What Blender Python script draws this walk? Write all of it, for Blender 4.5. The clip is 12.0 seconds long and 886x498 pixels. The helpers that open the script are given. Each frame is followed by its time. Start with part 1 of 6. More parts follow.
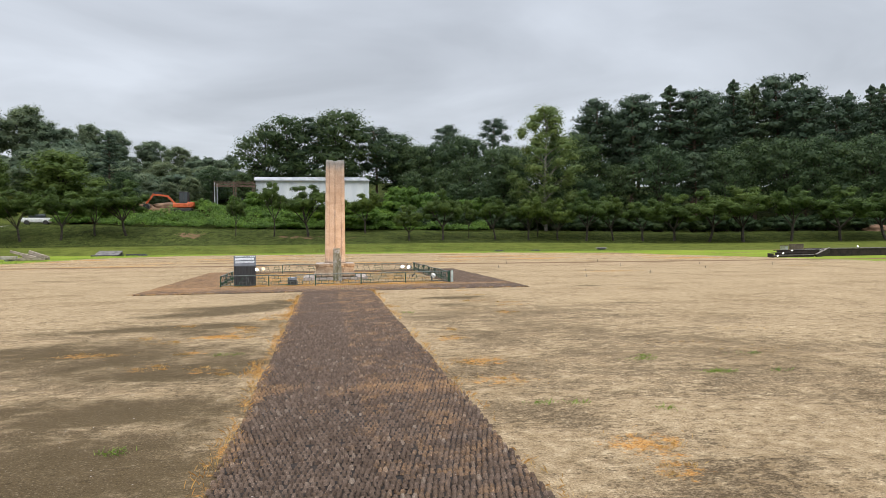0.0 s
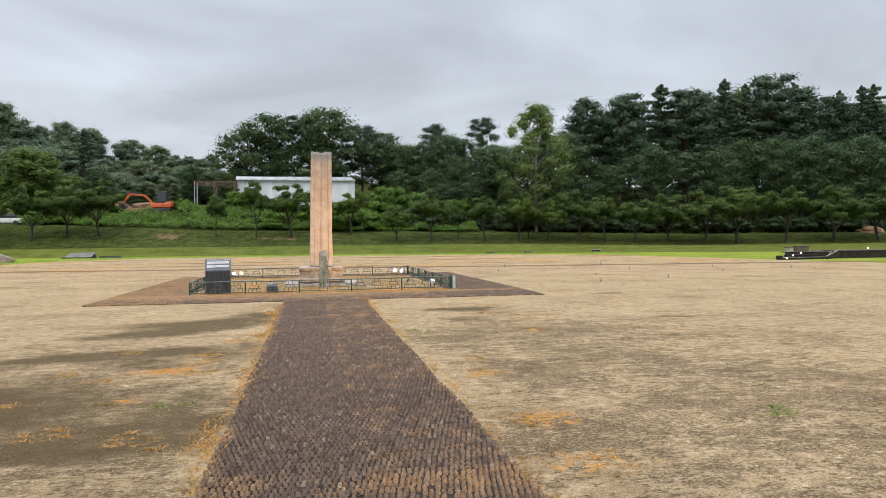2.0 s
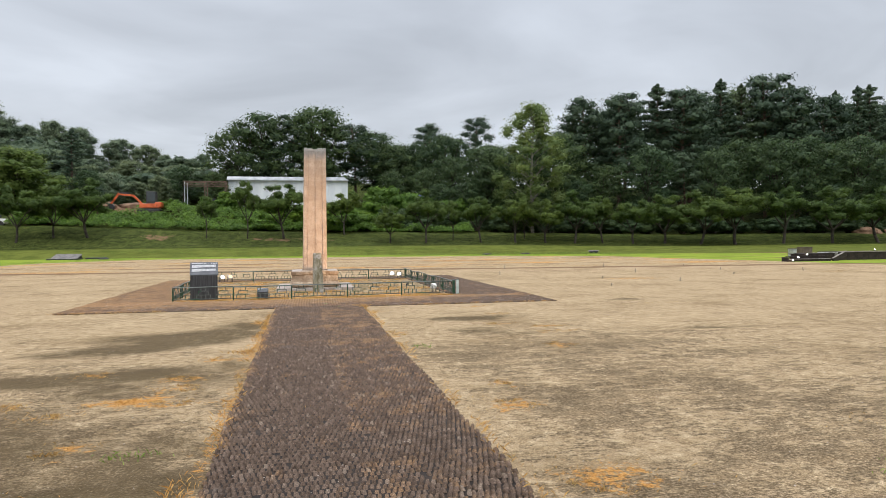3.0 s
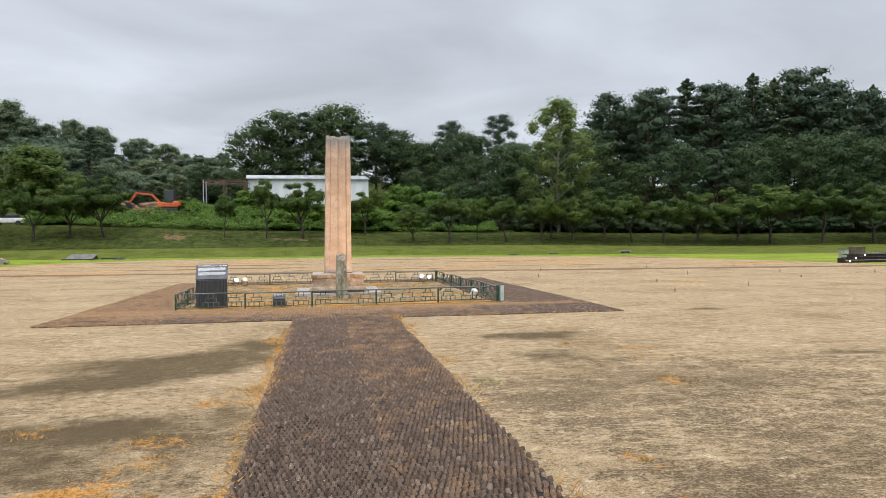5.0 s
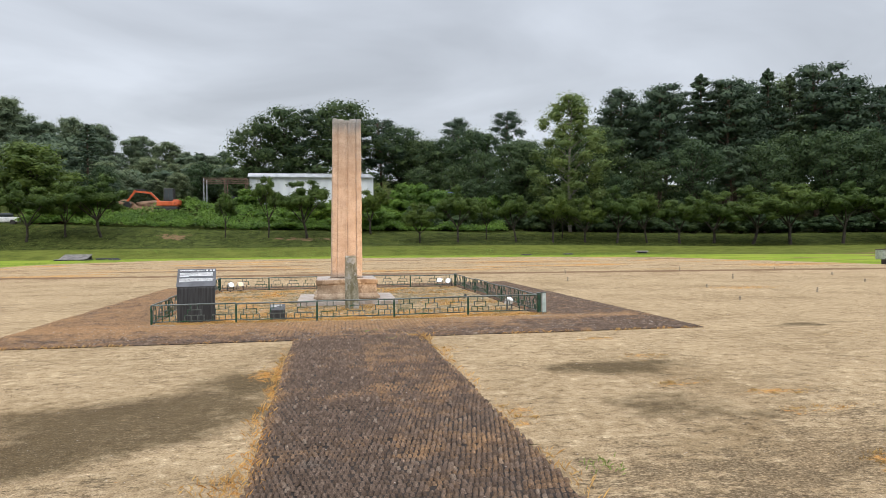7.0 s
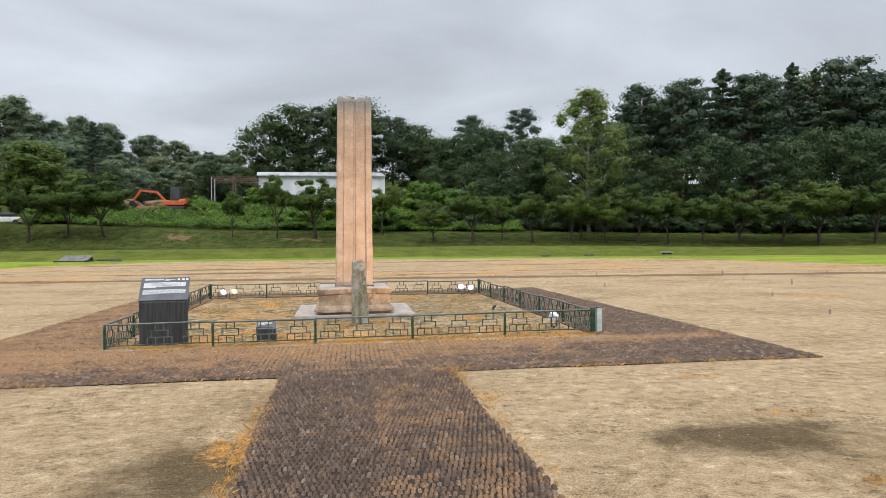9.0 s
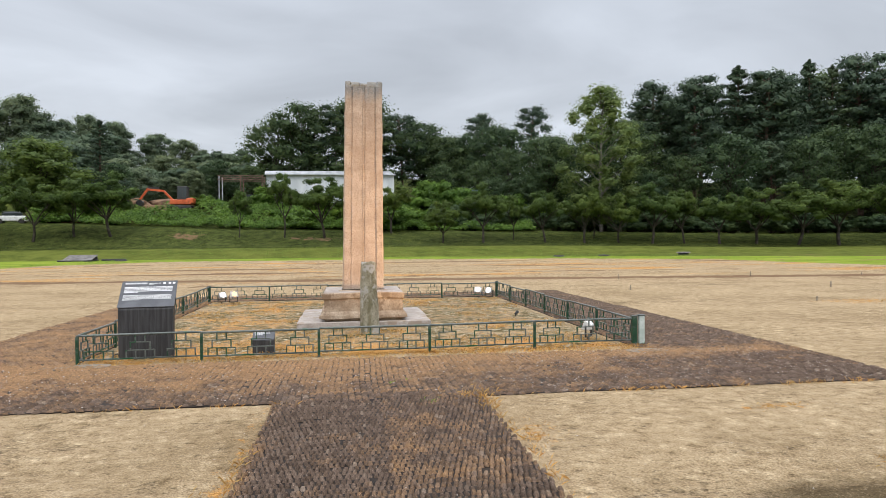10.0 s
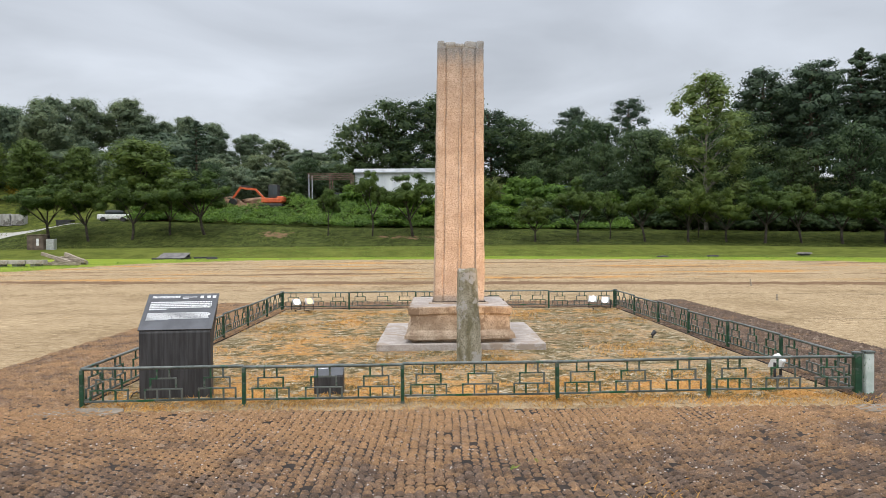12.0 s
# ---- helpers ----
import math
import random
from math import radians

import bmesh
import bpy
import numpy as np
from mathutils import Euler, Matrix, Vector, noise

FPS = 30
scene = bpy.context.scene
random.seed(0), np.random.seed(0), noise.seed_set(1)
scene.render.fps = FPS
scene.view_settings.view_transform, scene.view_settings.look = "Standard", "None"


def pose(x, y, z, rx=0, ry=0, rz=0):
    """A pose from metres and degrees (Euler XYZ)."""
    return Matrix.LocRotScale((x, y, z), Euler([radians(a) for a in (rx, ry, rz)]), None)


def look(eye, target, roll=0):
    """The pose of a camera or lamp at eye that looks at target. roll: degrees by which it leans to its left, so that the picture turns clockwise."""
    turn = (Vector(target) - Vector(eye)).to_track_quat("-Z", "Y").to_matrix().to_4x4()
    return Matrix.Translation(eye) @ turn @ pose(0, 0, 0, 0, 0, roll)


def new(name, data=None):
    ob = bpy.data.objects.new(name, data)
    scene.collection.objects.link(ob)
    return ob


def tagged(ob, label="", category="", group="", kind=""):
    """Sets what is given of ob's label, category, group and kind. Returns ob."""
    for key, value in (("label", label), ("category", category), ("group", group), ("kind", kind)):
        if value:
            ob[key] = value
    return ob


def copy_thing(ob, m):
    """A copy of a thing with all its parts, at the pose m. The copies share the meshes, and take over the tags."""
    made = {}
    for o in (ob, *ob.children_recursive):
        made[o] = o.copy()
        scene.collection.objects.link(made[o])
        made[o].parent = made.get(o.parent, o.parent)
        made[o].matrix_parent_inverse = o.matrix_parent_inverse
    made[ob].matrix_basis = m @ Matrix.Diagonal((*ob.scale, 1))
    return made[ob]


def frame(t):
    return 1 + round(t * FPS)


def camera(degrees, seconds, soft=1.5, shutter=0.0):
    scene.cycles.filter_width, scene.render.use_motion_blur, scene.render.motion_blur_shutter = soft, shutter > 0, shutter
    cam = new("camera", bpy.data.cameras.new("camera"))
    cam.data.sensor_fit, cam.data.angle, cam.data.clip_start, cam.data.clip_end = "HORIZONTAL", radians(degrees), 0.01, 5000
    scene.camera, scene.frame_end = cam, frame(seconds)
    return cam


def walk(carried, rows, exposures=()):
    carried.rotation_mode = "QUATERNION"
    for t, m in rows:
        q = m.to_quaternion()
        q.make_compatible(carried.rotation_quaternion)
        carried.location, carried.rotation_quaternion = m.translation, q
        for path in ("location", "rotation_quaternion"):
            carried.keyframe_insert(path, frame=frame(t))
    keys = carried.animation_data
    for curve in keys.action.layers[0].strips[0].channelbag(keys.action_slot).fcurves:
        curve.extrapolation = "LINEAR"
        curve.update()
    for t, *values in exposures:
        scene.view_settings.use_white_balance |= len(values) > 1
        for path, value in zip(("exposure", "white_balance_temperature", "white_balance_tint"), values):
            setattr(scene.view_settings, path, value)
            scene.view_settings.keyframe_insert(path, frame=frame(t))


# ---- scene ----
cam = camera(65.2, 12.0, soft=0.75)
METRES, EYE, TILT, LEAN, TURN = 16.5, 1.5, -0.27, 0.0, -9.5
ROWS = [
    (0.0, 0.0, 0.0, 0.0, -0.01, -0.59, 0.62),
    (0.5, -0.0083, 0.0405, -0.0002, 0.29, -0.58, 0.61),
    (1.0, -0.0142, 0.0813, 0.0001, 0.24, -0.57, 0.61),
    (1.5, -0.0221, 0.1204, 0.0001, 0.02, -0.56, 0.6),
    (2.0, -0.0301, 0.1647, 0.0001, -1.3, -0.48, 0.6),
    (2.5, -0.0372, 0.2046, 0.0008, -1.85, -0.39, 0.63),
    (3.0, -0.0454, 0.2465, 0.0024, -1.92, -0.42, 0.6),
    (5.0, -0.0751, 0.4028, 0.0026, -0.35, -0.42, 0.59),
    (5.5, -0.0836, 0.444, 0.0026, -0.12, -0.42, 0.59),
    (6.0, -0.0941, 0.4843, 0.0031, -0.02, -0.42, 0.57),
    (6.5, -0.1008, 0.5267, 0.003, -0.11, -0.42, 0.58),
    (8.5, -0.1242, 0.7005, 0.0049, 0.46, -0.43, 0.58),
    (9.0, -0.126, 0.74, 0.0056, 0.85, -0.4, 0.58),
    (9.5, -0.1309, 0.7803, 0.0058, 1.16, -0.41, 0.57),
    (10.0, -0.138, 0.8212, 0.0053, 1.56, -0.41, 0.52),
    (10.5, -0.1462, 0.8633, 0.0071, 1.98, -0.42, 0.5),
    (11.0, -0.1516, 0.9026, 0.0078, 2.53, -0.42, 0.48),
    (11.5, -0.1606, 0.9427, 0.0088, 5.59, -0.43, 0.4),
    (12.0, -0.1693, 0.9843, 0.0079, 8.76, -0.49, 0.34),
]
walk(cam, [(t, pose(0, 0, EYE, TILT, LEAN, TURN) @ pose(METRES * x, METRES * y, METRES * z, 90 + pitch, roll, yaw)) for t, x, y, z, yaw, pitch, roll in ROWS])

# ---- world, sun, exposure ----
scene.view_settings.exposure = -0.08
world = bpy.data.worlds.new("overcast_sky")
scene.world = world
world.use_nodes = True


def build_world():
    nt = world.node_tree
    nt.nodes.clear()
    n, l = nt.nodes.new, nt.links.new
    out = n("ShaderNodeOutputWorld")
    tc = n("ShaderNodeTexCoord")
    sep = n("ShaderNodeSeparateXYZ")
    l(tc.outputs["Generated"], sep.inputs[0])
    # overcast gradient: the zenith is about three times as bright as the horizon
    ramp = n("ShaderNodeValToRGB")
    els = ramp.color_ramp.elements
    els[0].position, els[0].color = 0.0, (0.64, 0.665, 0.70, 1)
    els[1].position, els[1].color = 1.0, (2.05, 2.1, 2.2, 1)
    e = els.new(0.12)
    e.color = (0.61, 0.645, 0.70, 1)
    e = els.new(0.36)
    e.color = (0.55, 0.59, 0.655, 1)
    e = els.new(0.62)
    e.color = (1.55, 1.6, 1.68, 1)
    l(sep.outputs["Z"], ramp.inputs[0])
    # clouds on a flat deck overhead
    mx = n("ShaderNodeMath"); mx.operation = "MAXIMUM"; mx.inputs[1].default_value = 0.06
    l(sep.outputs["Z"], mx.inputs[0])
    ad = n("ShaderNodeMath"); ad.operation = "ADD"; ad.inputs[1].default_value = 0.12
    l(mx.outputs[0], ad.inputs[0])
    dv = n("ShaderNodeVectorMath"); dv.operation = "DIVIDE"
    cmb = n("ShaderNodeCombineXYZ")
    for i in range(3):
        l(ad.outputs[0], cmb.inputs[i])
    l(tc.outputs["Generated"], dv.inputs[0]); l(cmb.outputs[0], dv.inputs[1])
    no = n("ShaderNodeTexNoise")
    no.inputs["Scale"].default_value, no.inputs["Detail"].default_value = 0.95, 5.0
    no.inputs["Roughness"].default_value, no.inputs["Distortion"].default_value = 0.48, 0.5
    l(dv.outputs[0], no.inputs["Vector"])
    mr = n("ShaderNodeMapRange")
    mr.inputs[1].default_value, mr.inputs[2].default_value = 0.32, 0.70
    mr.inputs[3].default_value, mr.inputs[4].default_value = 0.85, 1.25
    l(no.outputs[0], mr.inputs[0])
    mul = n("ShaderNodeVectorMath"); mul.operation = "MULTIPLY"
    l(ramp.outputs[0], mul.inputs[0]); l(mr.outputs[0], mul.inputs[1])
    bg = n("ShaderNodeBackground")
    bg.inputs[1].default_value = 1.0
    l(mul.outputs[0], bg.inputs[0])
    # a trace of blue sky through the cloud
    sky = n("ShaderNodeTexSky")
    sky.sky_type, sky.sun_disc = "NISHITA", False
    sky.sun_elevation, sky.sun_rotation = radians(52), radians(200)
    bg2 = n("ShaderNodeBackground"); bg2.inputs[1].default_value = 0.012
    l(sky.outputs[0], bg2.inputs[0])
    add = n("ShaderNodeAddShader")
    l(bg.outputs[0], add.inputs[0]); l(bg2.outputs[0], add.inputs[1])
    l(add.outputs[0], out.inputs[0])


build_world()
sun = new("sun", bpy.data.lights.new("sun", "SUN"))
sun.data.energy, sun.data.angle, sun.data.color = 1.3, radians(40), (1.0, 0.96, 0.9)
sun.matrix_world = look((0, 0, 60), (14, 38, 0))

# ---- materials ----


def material(name):
    m = bpy.data.materials.new(name)
    m.use_nodes = True
    nt = m.node_tree
    return m, nt, nt.nodes["Principled BSDF"]


def noise_node(nt, scale, detail=4.0, rough=0.55, coord="Object", stretch=None):
    tc = nt.nodes.new("ShaderNodeTexCoord")
    place = nt.nodes.new("ShaderNodeNewGeometry").outputs["Position"] if coord == "World" else tc.outputs[coord]
    t = nt.nodes.new("ShaderNodeTexNoise")
    t.inputs["Scale"].default_value, t.inputs["Detail"].default_value, t.inputs["Roughness"].default_value = scale, detail, rough
    if stretch:
        mp = nt.nodes.new("ShaderNodeMapping")
        mp.inputs["Scale"].default_value = stretch
        nt.links.new(place, mp.inputs[0]); nt.links.new(mp.outputs[0], t.inputs["Vector"])
    else:
        nt.links.new(place, t.inputs["Vector"])
    spread = nt.nodes.new("ShaderNodeMapRange")
    spread.inputs[1].default_value, spread.inputs[2].default_value = 0.26, 0.74
    nt.links.new(t.outputs[0], spread.inputs[0])
    return spread.outputs[0]


def ramp_node(nt, fac, stops):
    r = nt.nodes.new("ShaderNodeValToRGB")
    els = r.color_ramp.elements
    while len(els) < len(stops):
        els.new(0.5)
    for e, (p, c) in zip(els, stops):
        e.position, e.color = p, (*c, 1) if len(c) == 3 else c
    nt.links.new(fac, r.inputs[0])
    return r.outputs[0]


def mix_node(nt, fac, a, b, blend="MIX"):
    m = nt.nodes.new("ShaderNodeMix")
    m.data_type, m.blend_type = "RGBA", blend
    for sock, v in ((m.inputs[0], fac), (m.inputs[6], a), (m.inputs[7], b)):
        if isinstance(v, (int, float)):
            sock.default_value = v
        elif isinstance(v, tuple):
            sock.default_value = (*v, 1)
        else:
            nt.links.new(v, sock)
    return m.outputs[2]


def math_node(nt, op, a, b=0.0, clamp=False):
    m = nt.nodes.new("ShaderNodeMath")
    m.operation, m.use_clamp = op, clamp
    for sock, v in ((m.inputs[0], a), (m.inputs[1], b)):
        if isinstance(v, (int, float)):
            sock.default_value = v
        else:
            nt.links.new(v, sock)
    return m.outputs[0]


def attr_node(nt, name):
    a = nt.nodes.new("ShaderNodeAttribute")
    a.attribute_name = name
    return a.outputs["Fac"]


def bump(nt, bsdf, height, strength, dist):
    b = nt.nodes.new("ShaderNodeBump")
    b.inputs["Strength"].default_value, b.inputs["Distance"].default_value = strength, dist
    nt.links.new(height, b.inputs["Height"])
    nt.links.new(b.outputs[0], bsdf.inputs["Normal"])


def surface(name, dark, light, scale=8.0, rough=0.8, metal=0.0, bump_scale=60.0, bump_dist=0.004, wear=None, wear_amount=0.5, stretch=None, fleck=None):
    """Two-scale mottled surface with relief; wear: a second colour that shows in worn patches; fleck: a fine mineral speckle."""
    m, nt, b = material(name)
    c = ramp_node(nt, noise_node(nt, scale, 6, 0.6, stretch=stretch), [(0.3, dark), (0.72, light)])
    if fleck:
        f = ramp_node(nt, noise_node(nt, 48, 4, 0.75), [(0.5, (0, 0, 0)), (0.72, (1, 1, 1))])
        c = mix_node(nt, math_node(nt, "MULTIPLY", f, 0.75), c, fleck)
    if wear:
        w = ramp_node(nt, noise_node(nt, scale * 0.45, 8, 0.72), [(wear_amount, (0, 0, 0)), (wear_amount + 0.07, (1, 1, 1))])
        c = mix_node(nt, w, c, wear)
    nt.links.new(c, b.inputs["Base Color"])
    b.inputs["Roughness"].default_value, b.inputs["Metallic"].default_value = rough, metal
    bump(nt, b, noise_node(nt, bump_scale, 5, 0.65), 0.6, bump_dist)
    return m


def leaf_material(name, dark, light, rough=0.6, through_light=0.4):
    m, nt, b = material(name)
    geo = nt.nodes.new("ShaderNodeNewGeometry")
    info = nt.nodes.new("ShaderNodeObjectInfo")
    c = ramp_node(nt, geo.outputs["Random Per Island"], [(0.0, dark), (1.0, light)])
    big = ramp_node(nt, noise_node(nt, 0.45, 3, 0.5), [(0.25, (0.78, 0.83, 0.82)), (0.75, (1.18, 1.14, 1.0))])
    c = mix_node(nt, 1.0, c, big, "MULTIPLY")
    tint = ramp_node(nt, info.outputs["Random"], [(0.0, (0.8, 0.86, 0.86)), (0.5, (1.0, 1.0, 1.0)), (1.0, (1.18, 1.1, 0.92))])
    c = mix_node(nt, 1.0, c, tint, "MULTIPLY")
    nt.links.new(c, b.inputs["Base Color"])
    b.inputs["Roughness"].default_value = rough
    b.inputs["Specular IOR Level"].default_value = 0.25
    tr = nt.nodes.new("ShaderNodeBsdfTranslucent")
    nt.links.new(c, tr.inputs[0])
    ms = nt.nodes.new("ShaderNodeMixShader")
    ms.inputs[0].default_value = through_light
    nt.links.new(b.outputs[0], ms.inputs[1]); nt.links.new(tr.outputs[0], ms.inputs[2])
    nt.links.new(ms.outputs[0], nt.nodes["Material Output"].inputs[0])
    return m


def ground_material():
    m, nt, b = material("bare_ground_and_lawn")
    # dry sandy soil at three scales
    fine = noise_node(nt, 70, 8, 0.85)
    mid = noise_node(nt, 6.5, 10, 0.82)
    wide = noise_node(nt, 0.16, 4, 0.55)
    sand = ramp_node(nt, mid, [(0.24, (0.165, 0.115, 0.066)), (0.38, (0.318, 0.235, 0.143)), (0.60, (0.402, 0.306, 0.196)), (0.78, (0.57, 0.455, 0.31))])
    tone = ramp_node(nt, noise_node(nt, 0.45, 9, 0.74), [(0.2, (0.72, 0.69, 0.64)), (0.46, (0.98, 0.97, 0.95)), (0.8, (1.15, 1.15, 1.14))])
    sand = mix_node(nt, 1.0, sand, tone, "MULTIPLY")
    grit = ramp_node(nt, fine, [(0.26, (0.34, 0.33, 0.32)), (0.40, (0.86, 0.86, 0.86)), (0.60, (1.10, 1.10, 1.09)), (0.74, (1.75, 1.75, 1.72))])
    sand = mix_node(nt, 1.0, sand, grit, "MULTIPLY")
    # mottled lichen-dark crust: an attribute broken up by crisp flakes at three sizes
    patch = noise_node(nt, 1.5, 7, 0.72, stretch=(0.7, 1, 1))
    flake = noise_node(nt, 7.5, 12, 0.84, stretch=(0.6, 1, 1))
    chip = noise_node(nt, 24, 8, 0.75, stretch=(0.6, 1, 1))
    d = math_node(nt, "ADD", attr_node(nt, "damp"), math_node(nt, "MULTIPLY", math_node(nt, "SUBTRACT", patch, 0.5), 0.85))
    d = math_node(nt, "ADD", d, math_node(nt, "MULTIPLY", math_node(nt, "SUBTRACT", flake, 0.5), 1.5))
    d = math_node(nt, "ADD", d, math_node(nt, "MULTIPLY", math_node(nt, "SUBTRACT", chip, 0.5), 1.1))
    d = ramp_node(nt, d, [(0.42, (0, 0, 0)), (0.58, (1, 1, 1))])
    crust = ramp_node(nt, noise_node(nt, 38, 8, 0.8), [(0.28, (0.049, 0.035, 0.021)), (0.43, (0.108, 0.077, 0.045)), (0.58, (0.180, 0.133, 0.082)), (0.72, (0.40, 0.305, 0.20))])
    crust = mix_node(nt, 1.0, crust, ramp_node(nt, noise_node(nt, 0.9, 8, 0.75), [(0.25, (0.7, 0.7, 0.70)), (0.5, (1.0, 1.0, 1.0)), (0.75, (1.5, 1.46, 1.4))]), "MULTIPLY")
    c = mix_node(nt, math_node(nt, "MULTIPLY", d, 0.88), sand, crust)
    # pale grains and dark crumbs that stand out of the soil
    speck = noise_node(nt, 52, 4, 0.7)
    # smooth damp stains
    wet = ramp_node(nt, math_node(nt, "ADD", attr_node(nt, "wet"), math_node(nt, "MULTIPLY", math_node(nt, "SUBTRACT", noise_node(nt, 1.4, 10, 0.76), 0.5), 1.15)), [(0.28, (0, 0, 0)), (0.85, (1, 1, 1))])
    wet = math_node(nt, "MULTIPLY", wet, ramp_node(nt, chip, [(0.25, (1, 1, 1)), (0.60, (0.88, 0.88, 0.88)), (0.85, (0.35, 0.35, 0.35))]))
    c = mix_node(nt, math_node(nt, "MULTIPLY", wet, 0.95), c, mix_node(nt, 1.0, mix_node(nt, flake, (0.030, 0.0205, 0.009), (0.130, 0.094, 0.050)), grit, "MULTIPLY"))
    pale = math_node(nt, "MULTIPLY", ramp_node(nt, speck, [(0.66, (0, 0, 0)), (0.76, (1, 1, 1))]), math_node(nt, "ADD", 0.2, math_node(nt, "MULTIPLY", math_node(nt, "MAXIMUM", wet, d), 0.12)))
    c = mix_node(nt, pale, c, (0.42, 0.345, 0.25))
    crumb = math_node(nt, "MULTIPLY", ramp_node(nt, speck, [(0.22, (1, 1, 1)), (0.32, (0, 0, 0))]), 0.35)
    c = mix_node(nt, crumb, c, (0.075, 0.055, 0.035))
    # thatch of dead moss and dry grass, rust coloured
    t = math_node(nt, "ADD", attr_node(nt, "thatch"), math_node(nt, "MULTIPLY", math_node(nt, "SUBTRACT", noise_node(nt, 7, 10, 0.82), 0.5), 1.5))
    t = ramp_node(nt, t, [(0.46, (0, 0, 0)), (0.60, (1, 1, 1))])
    rust = ramp_node(nt, noise_node(nt, 40, 8, 0.8), [(0.30, (0.20, 0.085, 0.020)), (0.48, (0.48, 0.225, 0.056)), (0.7, (0.70, 0.40, 0.135))])
    c = mix_node(nt, math_node(nt, "MULTIPLY", t, 0.85), c, rust)
    # grey-green moss and pale lichen among the dry grass of the enclosure
    moss = ramp_node(nt, noise_node(nt, 1.7, 10, 0.8), [(0.45, (0, 0, 0)), (0.53, (1, 1, 1))])
    moss = math_node(nt, "MULTIPLY", moss, attr_node(nt, "pen"))
    mossy = ramp_node(nt, noise_node(nt, 7, 10, 0.85), [(0.30, (0.045, 0.036, 0.013)), (0.44, (0.092, 0.074, 0.029)), (0.56, (0.18, 0.148, 0.080)), (0.66, (0.56, 0.52, 0.43))])
    c = mix_node(nt, math_node(nt, "MULTIPLY", moss, 0.9), c, mossy)
    # mown lawn and the rough bank
    g = ramp_node(nt, math_node(nt, "ADD", attr_node(nt, "lawn"), math_node(nt, "MULTIPLY", math_node(nt, "SUBTRACT", noise_node(nt, 1.1, 6, 0.7), 0.5), 0.7)), [(0.42, (0, 0, 0)), (0.58, (1, 1, 1))])
    lawn = ramp_node(nt, noise_node(nt, 0.5, 8, 0.75, stretch=(0.35, 1, 1)), [(0.2, (0.130, 0.185, 0.024)), (0.5, (0.200, 0.270, 0.034)), (0.82, (0.30, 0.32, 0.062))])
    ol = ramp_node(nt, attr_node(nt, "olive"), [(0.4, (0, 0, 0)), (0.6, (1, 1, 1))])
    lawn = mix_node(nt, ol, lawn, ramp_node(nt, noise_node(nt, 0.6, 8, 0.75), [(0.2, (0.064, 0.083, 0.016)), (0.8, (0.135, 0.152, 0.033))]))
    c = mix_node(nt, g, c, lawn)
    k = ramp_node(nt, math_node(nt, "ADD", attr_node(nt, "rough"), math_node(nt, "MULTIPLY", math_node(nt, "SUBTRACT", noise_node(nt, 0.8, 6, 0.7), 0.5), 0.3)), [(0.45, (0, 0, 0)), (0.55, (1, 1, 1))])
    rough = ramp_node(nt, noise_node(nt, 1.1, 9, 0.82), [(0.15, (0.013, 0.019, 0.006)), (0.42, (0.036, 0.048, 0.013)), (0.7, (0.083, 0.100, 0.026)), (0.92, (0.13, 0.092, 0.040))])
    c = mix_node(nt, k, c, rough)
    s = ramp_node(nt, math_node(nt, "ADD", attr_node(nt, "soil"), math_node(nt, "MULTIPLY", math_node(nt, "SUBTRACT", noise_node(nt, 1.3, 6, 0.75), 0.5), 0.9)), [(0.45, (0, 0, 0)), (0.6, (1, 1, 1))])
    c = mix_node(nt, s, c, mix_node(nt, noise_node(nt, 6, 5, 0.7), (0.12, 0.072, 0.04), (0.25, 0.16, 0.10)))
    gv = ramp_node(nt, attr_node(nt, "gravel"), [(0.45, (0, 0, 0)), (0.55, (1, 1, 1))])
    c = mix_node(nt, gv, c, mix_node(nt, noise_node(nt, 3, 5, 0.7), (0.30, 0.29, 0.27), (0.46, 0.45, 0.43)))
    nt.links.new(c, b.inputs["Base Color"])
    nt.links.new(math_node(nt, "SUBTRACT", 0.95, math_node(nt, "MULTIPLY", wet, 0.2)), b.inputs["Roughness"])
    b.inputs["Specular IOR Level"].default_value = 0.03
    hgt = math_node(nt, "ADD", math_node(nt, "MULTIPLY", noise_node(nt, 60, 6, 0.8), 0.6), noise_node(nt, 11, 8, 0.8))
    bump(nt, b, hgt, 0.65, 0.012)
    return m


